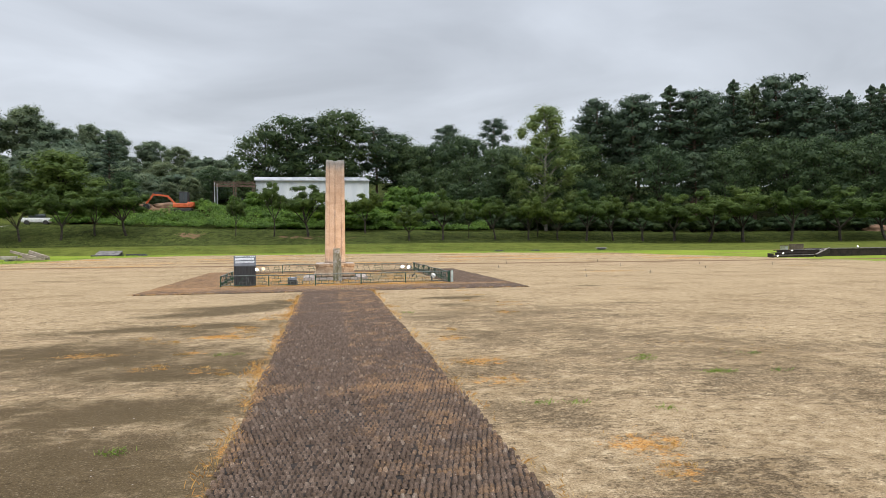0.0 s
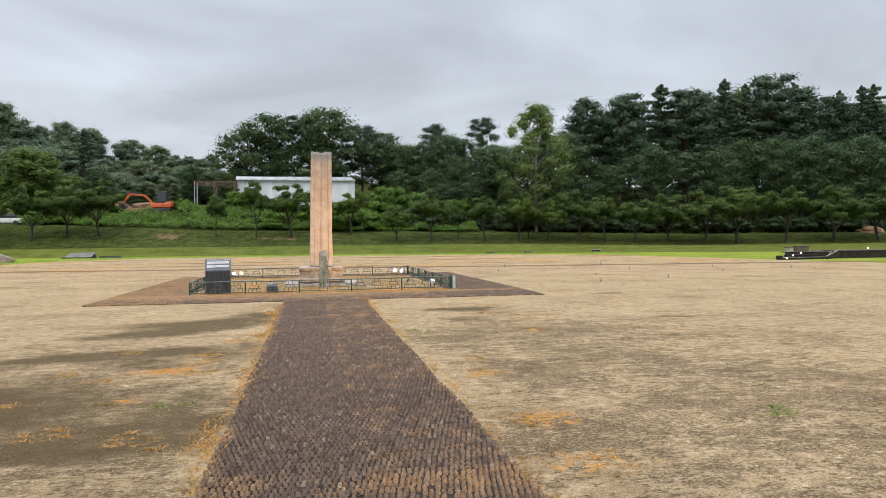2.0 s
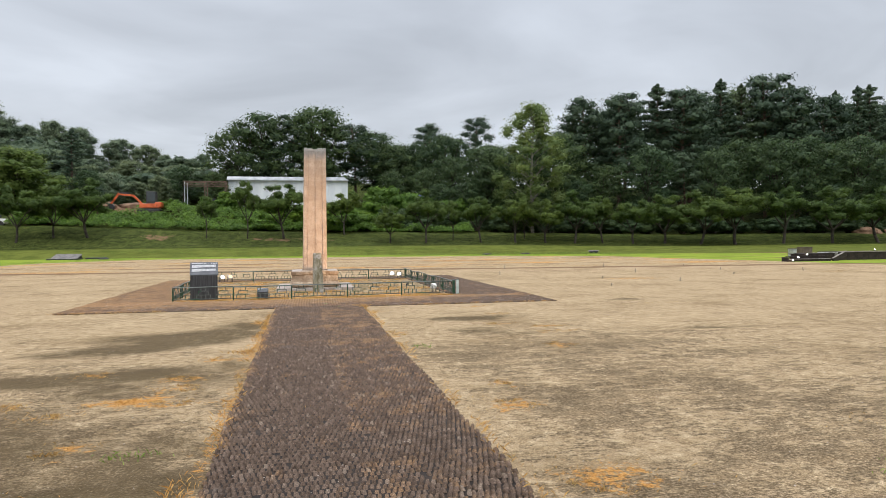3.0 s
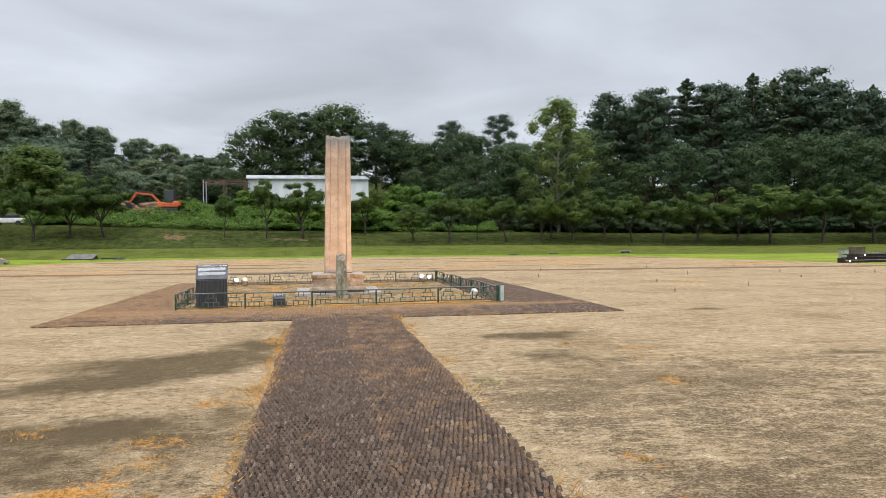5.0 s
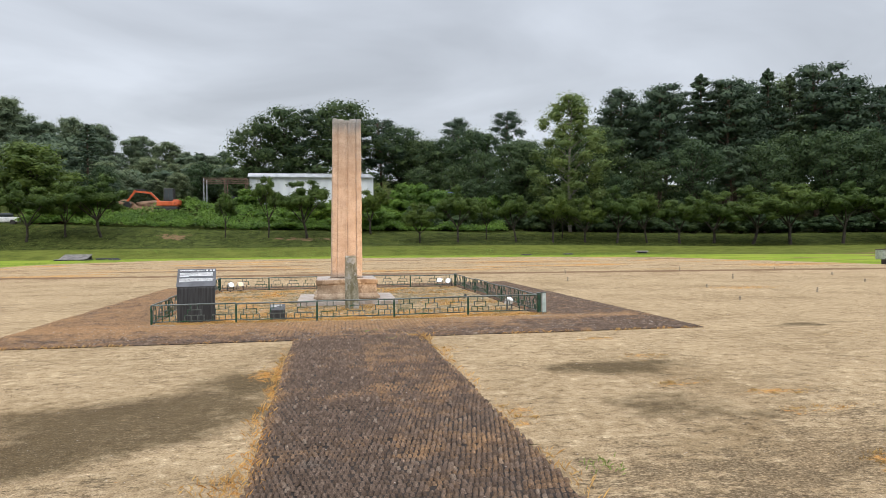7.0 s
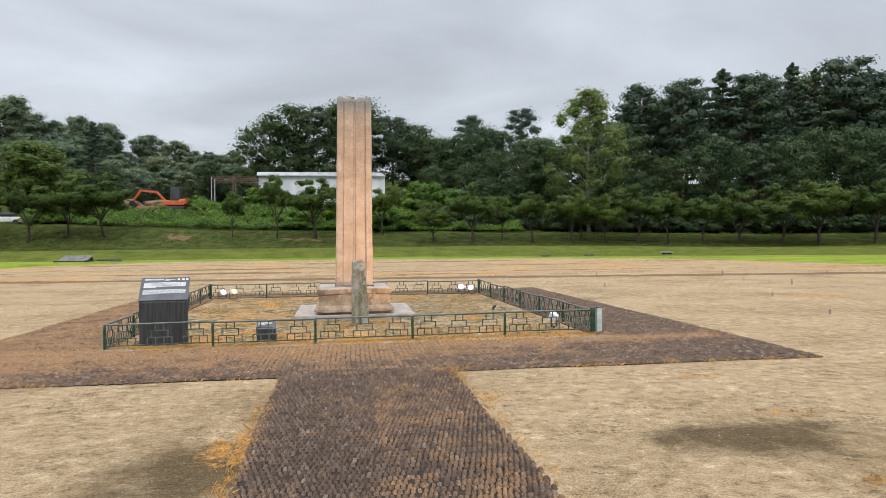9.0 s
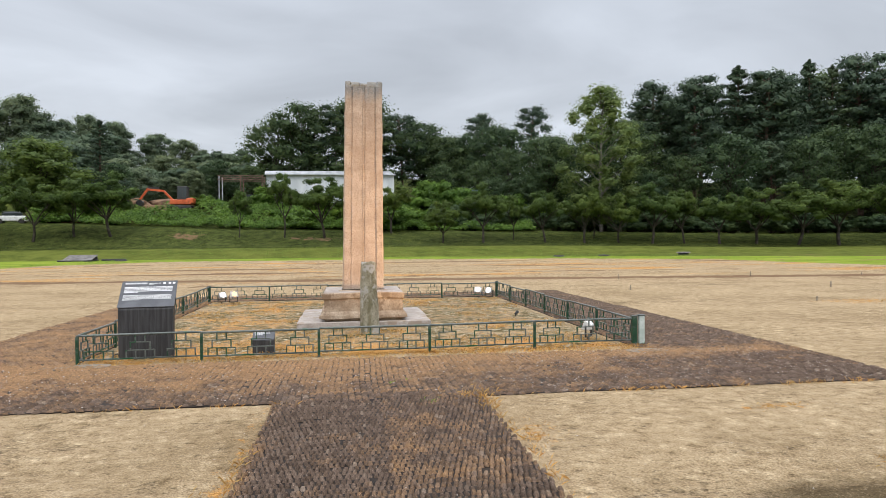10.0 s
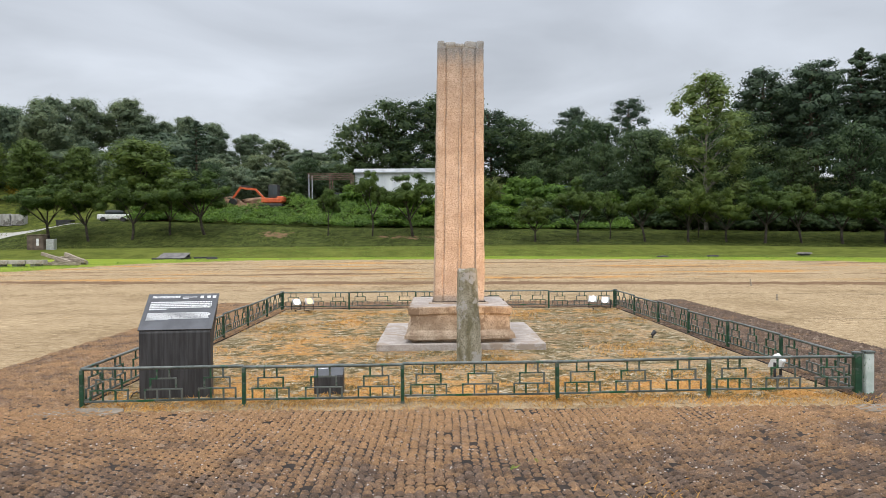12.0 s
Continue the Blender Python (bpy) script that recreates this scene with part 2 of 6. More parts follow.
def weave_material():
    m, nt, b = material("woven_coir_mat")
    geo = nt.nodes.new("ShaderNodeNewGeometry")
    info = nt.nodes.new("ShaderNodeObjectInfo")
    pick = math_node(nt, "FRACT", math_node(nt, "ADD", geo.outputs["Random Per Island"], info.outputs["Random"]))
    c = ramp_node(nt, pick, [(0.0, (0.078, 0.055, 0.042)), (0.5, (0.108, 0.077, 0.059)), (0.96, (0.142, 0.103, 0.080)), (1.0, (0.21, 0.165, 0.13))])
    # grain of the cord; the brightest stops paint white glints into the colour
    fibre_glint = ramp_node(nt, noise_node(nt, 130, 6, 0.8, "World"), [(0.25, (0.6, 0.58, 0.57)), (0.43, (1.0, 1.0, 1.0)), (0.60, (1.25, 1.25, 1.25)), (0.72, (1.7, 1.7, 1.68)), (0.80, (3.2, 3.3, 3.4))])
    t = math_node(nt, "ADD", attr_node(nt, "rusty"), math_node(nt, "MULTIPLY", math_node(nt, "SUBTRACT", noise_node(nt, 2.6, 10, 0.82, "World"), 0.5), 1.45))
    t = ramp_node(nt, t, [(0.35, (0, 0, 0)), (0.9, (1, 1, 1))])
    rust = mix_node(nt, noise_node(nt, 30, 4, 0.7, "World"), (0.23, 0.130, 0.065), (0.46, 0.275, 0.135))
    c = mix_node(nt, math_node(nt, "MULTIPLY", t, 0.66), c, rust)
    pale = ramp_node(nt, noise_node(nt, 1.1, 7, 0.72, "World"), [(0.74, (0, 0, 0)), (0.95, (0.6, 0.6, 0.6))])
    c = mix_node(nt, math_node(nt, "MULTIPLY", pale, 0.6), c, (0.22, 0.195, 0.175))
    c = mix_node(nt, 1.0, c, fibre_glint, "MULTIPLY")
    nt.links.new(c, b.inputs["Base Color"])
    b.inputs["Roughness"].default_value = 0.9
    b.inputs["Specular IOR Level"].default_value = 0.12
    bump(nt, b, noise_node(nt, 160, 5, 0.8, "World"), 0.6, 0.005)
    return m


MAT_GROUND = ground_material()
MAT_WEAVE = weave_material()
# near-black backing: shade between the cords put into its colour
MAT_SHADED_BACKING = surface("coir_backing_gap_shade", (0.012, 0.008, 0.006), (0.035, 0.023, 0.016), 6, 0.95)
MAT_GRANITE = surface("warm_granite", (0.44, 0.335, 0.26), (0.57, 0.455, 0.37), 3.2, 0.85, bump_scale=45, bump_dist=0.02, wear=(0.36, 0.26, 0.19), wear_amount=0.74, fleck=(0.25, 0.175, 0.125))
def grey_unlit_top(mat, z0, depth, grey):
    """Mottled grey that runs down from the top of a stone, painting in the fall-off of lamp light."""
    nt = mat.node_tree
    b = nt.nodes["Principled BSDF"]
    under = b.inputs["Base Color"].links[0].from_socket
    tc, sep = nt.nodes.new("ShaderNodeTexCoord"), nt.nodes.new("ShaderNodeSeparateXYZ")
    nt.links.new(tc.outputs["Object"], sep.inputs[0])
    k = math_node(nt, "DIVIDE", math_node(nt, "SUBTRACT", sep.outputs["Z"], z0), depth)
    k = math_node(nt, "ADD", k, math_node(nt, "MULTIPLY", math_node(nt, "SUBTRACT", noise_node(nt, 5, 8, 0.75, stretch=(1, 1, 0.4)), 0.5), 0.8))
    k = ramp_node(nt, k, [(0.3, (0, 0, 0)), (0.9, (1, 1, 1))])
    faded_grey = ramp_node(nt, noise_node(nt, 40, 8, 0.8), [(0.3, tuple(0.6 * g for g in grey)), (0.7, tuple(1.25 * g for g in grey))])
    nt.links.new(mix_node(nt, math_node(nt, "MULTIPLY", k, 0.85), under, faded_grey), b.inputs["Base Color"])


grey_unlit_top(MAT_GRANITE, 3.42, 0.45, (0.25, 0.26, 0.265))
# crown stone coloured grey for the same loss of lamp light
MAT_GRANITE_TOP = surface("lamp_falloff_grey_granite", (0.27, 0.275, 0.275), (0.42, 0.425, 0.42), 4, 0.85, bump_scale=75, bump_dist=0.01, wear=(0.27, 0.25, 0.22), wear_amount=0.63, fleck=(0.26, 0.23, 0.2))
MAT_BASE = surface("base_granite", (0.31, 0.225, 0.155), (0.53, 0.42, 0.315), 4.5, 0.85, bump_scale=50, bump_dist=0.012, wear=(0.24, 0.17, 0.115), wear_amount=0.58, fleck=(0.22, 0.16, 0.11))
MAT_SLAB = surface("pale_slab_granite", (0.34, 0.295, 0.265), (0.50, 0.45, 0.42), 5, 0.8, bump_scale=45, bump_dist=0.006, wear=(0.33, 0.27, 0.22), wear_amount=0.6, fleck=(0.3, 0.26, 0.23))
MAT_MOSSY = surface("mossy_stone", (0.175, 0.158, 0.092), (0.40, 0.37, 0.29), 7, 0.9, bump_scale=60, bump_dist=0.014, wear=(0.40, 0.38, 0.35), wear_amount=0.57, stretch=(1, 1, 0.35), fleck=(0.12, 0.11, 0.07))
MAT_DARK = surface("stone_socket", (0.06, 0.045, 0.035), (0.12, 0.09, 0.07), 9, 0.95)
MAT_GREEN = surface("weathered_green_paint", (0.006, 0.040, 0.019), (0.016, 0.088, 0.038), 5, 0.5, bump_scale=90, bump_dist=0.001, wear=(0.10, 0.115, 0.105), wear_amount=0.50)
MAT_RAIL = surface("worn_rail_paint", (0.06, 0.078, 0.072), (0.15, 0.17, 0.16), 6, 0.42, metal=0.35, bump_scale=90, bump_dist=0.001, wear=(0.015, 0.09, 0.04), wear_amount=0.62)
MAT_PEEL = surface("peeling_post_paint", (0.42, 0.50, 0.46), (0.60, 0.66, 0.63), 7, 0.6, wear=(0.02, 0.17, 0.06), wear_amount=0.55)
MAT_SIGN = surface("charcoal_sign_casing", (0.022, 0.022, 0.024), (0.050, 0.050, 0.053), 5, 0.55, bump_scale=60, bump_dist=0.002, stretch=(6, 6, 0.4))
MAT_FACE = surface("dark_sign_face", (0.050, 0.054, 0.064), (0.085, 0.09, 0.105), 3, 0.3, bump_scale=120, bump_dist=0.0005)
MAT_PRINT = surface("white_print", (0.66, 0.67, 0.69), (0.78, 0.79, 0.8), 10, 0.6)
MAT_CONCRETE = surface("weathered_concrete", (0.19, 0.16, 0.125), (0.29, 0.25, 0.205), 4, 0.9, wear=(0.15, 0.11, 0.07), wear_amount=0.5)
MAT_STEEL = surface("grey_lamp_steel", (0.36, 0.37, 0.38), (0.55, 0.56, 0.57), 9, 0.4, metal=0.5)
MAT_BLACK = surface("black_iron", (0.015, 0.015, 0.017), (0.04, 0.04, 0.042), 9, 0.55)
MAT_WHITE = surface("white_enamel", (0.66, 0.68, 0.68), (0.80, 0.81, 0.81), 6, 0.45, wear=(0.5, 0.5, 0.47), wear_amount=0.66)
MAT_PLATE = surface("grey_hatch_boards", (0.10, 0.092, 0.09), (0.19, 0.175, 0.17), 3, 0.75)
MAT_TIMBER = surface("silvered_timber", (0.21, 0.17, 0.13), (0.42, 0.36, 0.29), 4, 0.85, stretch=(1, 1, 5))
MAT_DECK = surface("dark_deck_boards", (0.012, 0.008, 0.006), (0.032, 0.021, 0.016), 4, 0.9)
MAT_DECKTOP = surface("pale_deck_edge", (0.15, 0.125, 0.12), (0.27, 0.235, 0.22), 4, 0.7)
MAT_BARK = surface("tree_bark", (0.022, 0.018, 0.013), (0.065, 0.052, 0.038), 3, 0.9, bump_scale=14, bump_dist=0.03)
MAT_PINEBARK = surface("pine_bark", (0.075, 0.048, 0.034), (0.15, 0.10, 0.075), 3, 0.9, bump_scale=12, bump_dist=0.03)
MAT_GREYBARK = surface("grey_bark", (0.12, 0.11, 0.095), (0.24, 0.22, 0.19), 3, 0.9, bump_scale=12, bump_dist=0.03)
MAT_ORANGE = surface("orange_machine_paint", (0.50, 0.085, 0.025), (0.66, 0.14, 0.045), 2, 0.45, wear=(0.3, 0.07, 0.03), wear_amount=0.66)
MAT_RUBBER = surface("track_rubber", (0.02, 0.02, 0.02), (0.05, 0.048, 0.045), 4, 0.8)
MAT_CLAD = surface("white_metal_cladding", (0.60, 0.64, 0.68), (0.74, 0.77, 0.80), 0.6, 0.5, wear=(0.5, 0.53, 0.55), wear_amount=0.66, stretch=(1, 1, 0.3))
MAT_ROOF = surface("grey_roof_sheet", (0.30, 0.32, 0.35), (0.44, 0.46, 0.49), 1.2, 0.5, metal=0.2)
MAT_RUST = surface("rusty_steel", (0.09, 0.055, 0.04), (0.19, 0.12, 0.09), 2, 0.8)
MAT_BLUE = surface("blue_tarpaulin", (0.012, 0.03, 0.10), (0.025, 0.06, 0.18), 1.2, 0.5)
MAT_STONEBLOCK = surface("stacked_grey_stone", (0.22, 0.21, 0.20), (0.42, 0.41, 0.39), 1.5, 0.9, wear=(0.14, 0.13, 0.12), wear_amount=0.58, stretch=(1, 1, 0.4))
MAT_CABINET = surface("brown_cabinet", (0.09, 0.065, 0.05), (0.16, 0.12, 0.095), 2, 0.6)
MAT_SOIL = surface("piled_soil", (0.11, 0.062, 0.035), (0.23, 0.14, 0.085), 1.2, 0.95, bump_scale=6, bump_dist=0.06)
MAT_BULB_WHITE, _nt, _b = material("white_lamp_lens")
_b.inputs["Emission Color"].default_value = (1.0, 0.95, 0.86, 1)
_b.inputs["Emission Strength"].default_value = 14.0
MAT_GLASS, _nt, _b = material("dark_cab_glass")
_b.inputs["Base Color"].default_value = (0.05, 0.06, 0.065, 1)
_b.inputs["Roughness"].default_value = 0.08
MAT_BULB, _nt, _b = material("lit_lamp_lens")
_b.inputs["Base Color"].default_value = (0.2, 0.15, 0.1, 1)
_b.inputs["Emission Color"].default_value = (1.0, 0.56, 0.18, 1)
_b.inputs["Emission Strength"].default_value = 3.2
LEAF_CHERRY = leaf_material("street_tree_leaf", (0.056, 0.096, 0.022), (0.136, 0.198, 0.050))
LEAF_BROAD = leaf_material("oak_leaf", (0.036, 0.068, 0.034), (0.090, 0.138, 0.060))
LEAF_PINE = leaf_material("pine_needle", (0.034, 0.062, 0.042), (0.080, 0.120, 0.072), 0.6, 0.2)
LEAF_LIGHT = leaf_material("pale_poplar_leaf", (0.105, 0.152, 0.045), (0.235, 0.300, 0.105))
# pale greyed hill leaves: the haze of distance is put into the colour
LEAF_HILL_HAZED = leaf_material("hill_leaf_haze_tinted", (0.102, 0.144, 0.102), (0.178, 0.232, 0.150))
LEAF_VINE = leaf_material("climbing_vine_leaf", (0.062, 0.125, 0.019), (0.165, 0.275, 0.048))
LEAF_YELLOW = leaf_material("yellow_shrub_leaf", (0.32, 0.22, 0.03), (0.5, 0.36, 0.06))
LEAF_DRY = leaf_material("dry_grass_blade", (0.40, 0.19, 0.05), (0.68, 0.43, 0.16), 0.7, 0.25)
LEAF_BANK = leaf_material("bank_grass_blade", (0.062, 0.086, 0.018), (0.135, 0.165, 0.040), 0.6, 0.3)
LEAF_GRASS = leaf_material("green_grass_blade", (0.10, 0.18, 0.03), (0.20, 0.30, 0.06), 0.6, 0.3)

# ---- geometry helpers ----


def mesh_of(name, verts, faces, mat, smooth=False):
    me = bpy.data.meshes.new(name)
    me.from_pydata([tuple(v) for v in verts], [], [tuple(f) for f in faces])
    me.materials.append(mat)
    if smooth:
        me.shade_smooth()
    me.update()
    return me


def quads_of(name, verts, mat):
    """A mesh of loose quads from an array of n x 4 x 3 corners."""
    k = len(verts)
    me = bpy.data.meshes.new(name)
    me.vertices.add(4 * k)
    me.vertices.foreach_set("co", np.asarray(verts, dtype=np.float32).reshape(-1))
    me.loops.add(4 * k)
    me.loops.foreach_set("vertex_index", np.arange(4 * k, dtype=np.int32))
    me.polygons.add(k)
    me.polygons.foreach_set("loop_start", np.arange(0, 4 * k, 4, dtype=np.int32))
    me.materials.append(mat)
    me.update(calc_edges=True)
    return me


def thing(name, at=(0, 0, 0), rz=0, label="", category="", group="", kind=""):
    ob = new(name)
    ob.empty_display_size = 0.2
    ob.matrix_world = pose(*at, 0, 0, rz)
    return tagged(ob, label, category, group, kind)


def part(name, bm, mat, parent, label=""):
    me = bpy.data.meshes.new(name)
    bm.to_mesh(me)
    bm.free()
    me.materials.append(mat)
    ob = new(name, me)
    ob.parent = parent
    return tagged(ob, label)


def mesh_part(name, me, parent, label="", kind=""):
    ob = new(name, me)
    ob.parent = parent
    return tagged(ob, label, kind=kind)


def box(bm, x0, x1, y0, y1, z0, z1, bevel=0.0, m=None):
    r = bmesh.ops.create_cube(bm, size=1.0)
    vs = r["verts"]
    for v in vs:
        v.co = Vector((x0 + (v.co.x + 0.5) * (x1 - x0), y0 + (v.co.y + 0.5) * (y1 - y0), z0 + (v.co.z + 0.5) * (z1 - z0)))
    if bevel:
        es = list({e for v in vs for e in v.link_edges})
        out = bmesh.ops.bevel(bm, geom=es, offset=bevel, segments=2, profile=0.6, affect="EDGES")
        vs = list({v for f in out["faces"] for v in f.verts} | {v for v in vs if v.is_valid})
    if m is not None:
        bmesh.ops.transform(bm, matrix=m, verts=vs)
    return vs


def boxed(name, dims, mat, parent, bevel=0.004, label="", m=None):
    bm = bmesh.new()
    box(bm, *dims, bevel=bevel, m=m)
    return part(name, bm, mat, parent, label)


def rod(bm, a, b, r0, r1=None, sides=10):
    a, b = Vector(a), Vector(b)
    d = b - a
    bmesh.ops.create_cone(bm, cap_ends=True, segments=sides, radius1=r0, radius2=r0 if r1 is None else r1, depth=d.length,
                          matrix=Matrix.Translation((a + b) / 2) @ d.to_track_quat("Z", "Y").to_matrix().to_4x4())


def rodded(name, a, b, r, mat, parent, label="", r1=None, sides=10):
    bm = bmesh.new()
    rod(bm, a, b, r, r1, sides)
    return part(name, bm, mat, parent, label)


def roughen(bm, amount, scale, seed=0):
    for v in bm.verts:
        v.co += noise.noise_vector((v.co + Vector((seed, 0, 0))) * scale) * amount


def smoothstep(a, b, x):
    t = np.clip((x - a) / (b - a), 0, 1)
    return t * t * (3 - 2 * t)


# ---- the ground ----


def height(x, y):
    """The ground: a flat field, a lawn that rises gently, a bank, and the land above it."""
    x, y = np.asarray(x, float), np.asarray(y, float)
    right = smoothstep(15, 50, x)
    foot = 0.95 - 0.45 * right
    top = np.interp(x, [-45, -30, -12, 8, 52, 90], [3.9, 3.75, 3.0, 2.65, 2.05, 2.0])
    z = 0.12 * smoothstep(48, 72, y) + (foot - 0.12) * smoothstep(73.5, 81, y)
    bank = smoothstep(83.5, 93, y) * 0.65 + np.clip((y - 83.5) / 9.5, 0, 1) * 0.35
    z = z + (top - foot) * bank
    mid = smoothstep(-34, -24, x) * (1 - smoothstep(10, 30, x))
    up = 2.8 * smoothstep(93.5, 104, y) + 0.9 * smoothstep(104, 116, y)
    z = z + up * mid + (1 - mid) * (0.8 * smoothstep(96, 112, y))
    z = z + 7.5 * smoothstep(118, 150, y) * (1 - right)
    z = z + 9.0 * smoothstep(103, 135, y) * smoothstep(20, 45, x)
    z = z + 3.6 * smoothstep(102, 122, y) * smoothstep(-32, -42, x)
    z = z - 1.2 * smoothstep(-38, -46, x) * smoothstep(78, 90, y) * (1 - smoothstep(100, 112, y))
    return z


def blob(x, y, cx, cy, rx, ry, turn=0.0):
    c, s = math.cos(radians(turn)), math.sin(radians(turn))
    u, v = (x - cx) * c + (y - cy) * s, -(x - cx) * s + (y - cy) * c
    return np.exp(-((u / rx) ** 2 + (v / ry) ** 2) ** 1.5)


# rusty patches of dead moss and dry grass on the sand: centre, half widths, strength
THATCH = [(-3.1, 9.75, 0.65, 0.3, 0.62), (-2.1, 8.6, 0.4, 0.3, 0.5), (-1.4, 8.35, 0.28, 0.28, 0.52), (-2.75, 11.2, 0.3, 0.25, 0.55), (-2.4, 10.7, 0.35, 0.25, 0.55), (-1.9, 11.2, 0.35, 0.25, 0.6), (-1.8, 9.65, 0.3, 0.22, 0.62), (-1.1, 8.0, 0.15, 0.15, 0.5),
          (-1.4, 12.3, 0.4, 0.3, 0.6), (-1.6, 11.2, 0.3, 0.2, 0.55), (-1.25, 11.0, 0.35, 0.2, 0.6), (1.8, 10.25, 0.35, 0.35, 0.66), (1.85, 8.25, 0.5, 0.4, 0.66), (1.8, 7.1, 0.45, 0.4, 0.6), (2.25, 4.7, 0.4, 0.35, 0.72), (2.2, 4.1, 0.3, 0.2, 0.7),
          (-1.15, 13.55, 0.35, 0.25, 0.66), (-2.5, 12.7, 0.3, 0.25, 0.55), (-1.4, 11.7, 0.4, 0.3, 0.55), (3.55, 13.6, 0.3, 0.4, 0.62), (4.15, 15.7, 0.5, 0.2, 0.66), (3.85, 17.9, 0.35, 0.2, 0.6), (2.0, 11.2, 0.25, 0.3, 0.55), (1.45, 15.4, 0.2, 0.5, 0.55),
          (3.4, 16.3, 0.4, 0.2, 0.55), (1.5, 19.1, 0.2, 0.5, 0.55), (3.8, 19.5, 0.5, 0.12, 0.55), (-0.95, 17.7, 0.2, 0.5, 0.6), (4.0, 15.0, 0.5, 0.15, 0.5), (12.2, 28.7, 1.6, 0.7, 0.6), (22.9, 30.5, 1.0, 0.4, 0.6)]


def ground():
    xs = np.unique(np.concatenate([np.arange(-7, 9, 0.25), np.arange(-30, -7, 0.6), np.arange(9, 40, 0.6), np.arange(-100, -30, 3.0), np.arange(42, 130, 3.0), np.linspace(-2500, 2500, 41)]).round(3))
    ys = np.unique(np.concatenate([np.arange(-2, 24, 0.25), np.arange(24, 112, 0.55), np.arange(-40, -2, 3.0), np.arange(114, 200, 3.0), np.linspace(-2500, 2500, 41)]).round(3))
    X, Y = np.meshgrid(xs, ys)
    Z = height(X, Y)
    near = (np.abs(X) < 60) & (Y < 110) & (Y > -20)
    wob = np.array([noise.noise(Vector((a * 0.7, b * 0.7, 0))) for a, b in zip(X[near], Y[near])])
    rolls = np.array([noise.noise(Vector((a * 0.12, b * 0.12, 5))) for a, b in zip(X[near], Y[near])])
    amp = 0.008 + 0.05 * smoothstep(60, 90, Y[near])
    Z[near] += wob * amp + rolls * 0.5 * smoothstep(82, 95, Y[near]) * 0.5
    nx, ny = len(xs), len(ys)
    idx = np.arange(nx * ny).reshape(ny, nx)
    f = np.stack([idx[:-1, :-1], idx[:-1, 1:], idx[1:, 1:], idx[1:, :-1]], -1).reshape(-1, 4)
    me = mesh_of("ground", np.stack([X, Y, Z], -1).reshape(-1, 3), f.tolist(), MAT_GROUND, True)

    def put(name, values):
        a = me.attributes.new(name, "FLOAT", "POINT")
        a.data.foreach_set("value", np.clip(values, 0, 1).astype(np.float32).reshape(-1))

    # dark lichen crust: centre, half widths, strength
    damp = 0.21 * (1 - smoothstep(13, 24, Y)) + 0.3 * blob(X, Y, 0, -8, 30, 9)
    for cx, cy, rx, ry, k in ((-3.4, 6.0, 4.0, 3.4, 0.42), (-2.4, 9.4, 2.2, 1.4, 0.45), (-2.2, 12.4, 2.4, 1.3, 0.34), (4.6, 9.4, 1.3, 1.1, 0.48), (3.3, 11.0, 1.3, 1.1, 0.42), (1.8, 5.6, 0.6, 0.5, 0.62), (4.8, 6.1, 1.1, 0.7, 0.55),
                              (3.2, 7.2, 1.4, 0.9, 0.48), (2.4, 3.8, 0.7, 0.35, 0.62), (2.4, 10.0, 0.8, 0.9, 0.48), (1.7, 7.8, 0.7, 0.5, 0.5), (3.7, 8.3, 0.9, 0.6, 0.4), (3.2, 13.2, 1.5, 1.1, 0.5), (1.8, 13.0, 0.6, 1.0, 0.42),
                              (4.9, 14.0, 1.6, 0.8, 0.46), (6.6, 7.6, 1.6, 1.6, 0.36), (6.0, 11.8, 2.0, 1.2, 0.28), (-2.3, 19.2, 2.6, 0.7, 0.2), (2.4, 19.9, 2.4, 0.5, 0.2)):
        damp += 0.55 * k * blob(X, Y, cx, cy, 1.25 * rx, 1.25 * ry)
    inside = smoothstep(-3.4, -3.2, X) * (1 - smoothstep(3.8, 4.0, X)) * smoothstep(23.0, 23.2, Y) * (1 - smoothstep(31.9, 32.1, Y))
    damp += 0.30 * inside
    put("pen", inside)
    # long streaks across the far field
    far = (np.abs(X) < 60) & (Y < 72) & (Y > 18)
    streak = np.zeros((3,) + X.shape)
    for q in range(3):
        streak[q][far] = [noise.noise(Vector((a * 0.10, b * 0.55, 9 + 7 * q))) + 0.6 * noise.noise(Vector((a * 0.3, b * 1.4, 3 + 7 * q))) for a, b in zip(X[far], Y[far])]
    damp += 0.45 * np.clip(streak[0], 0, 1) * smoothstep(18, 30, Y)
    put("damp", damp + 0.02 * (Y < 70))
    # damp stains: centre, half widths, turn, strength
    wet = np.zeros_like(X)
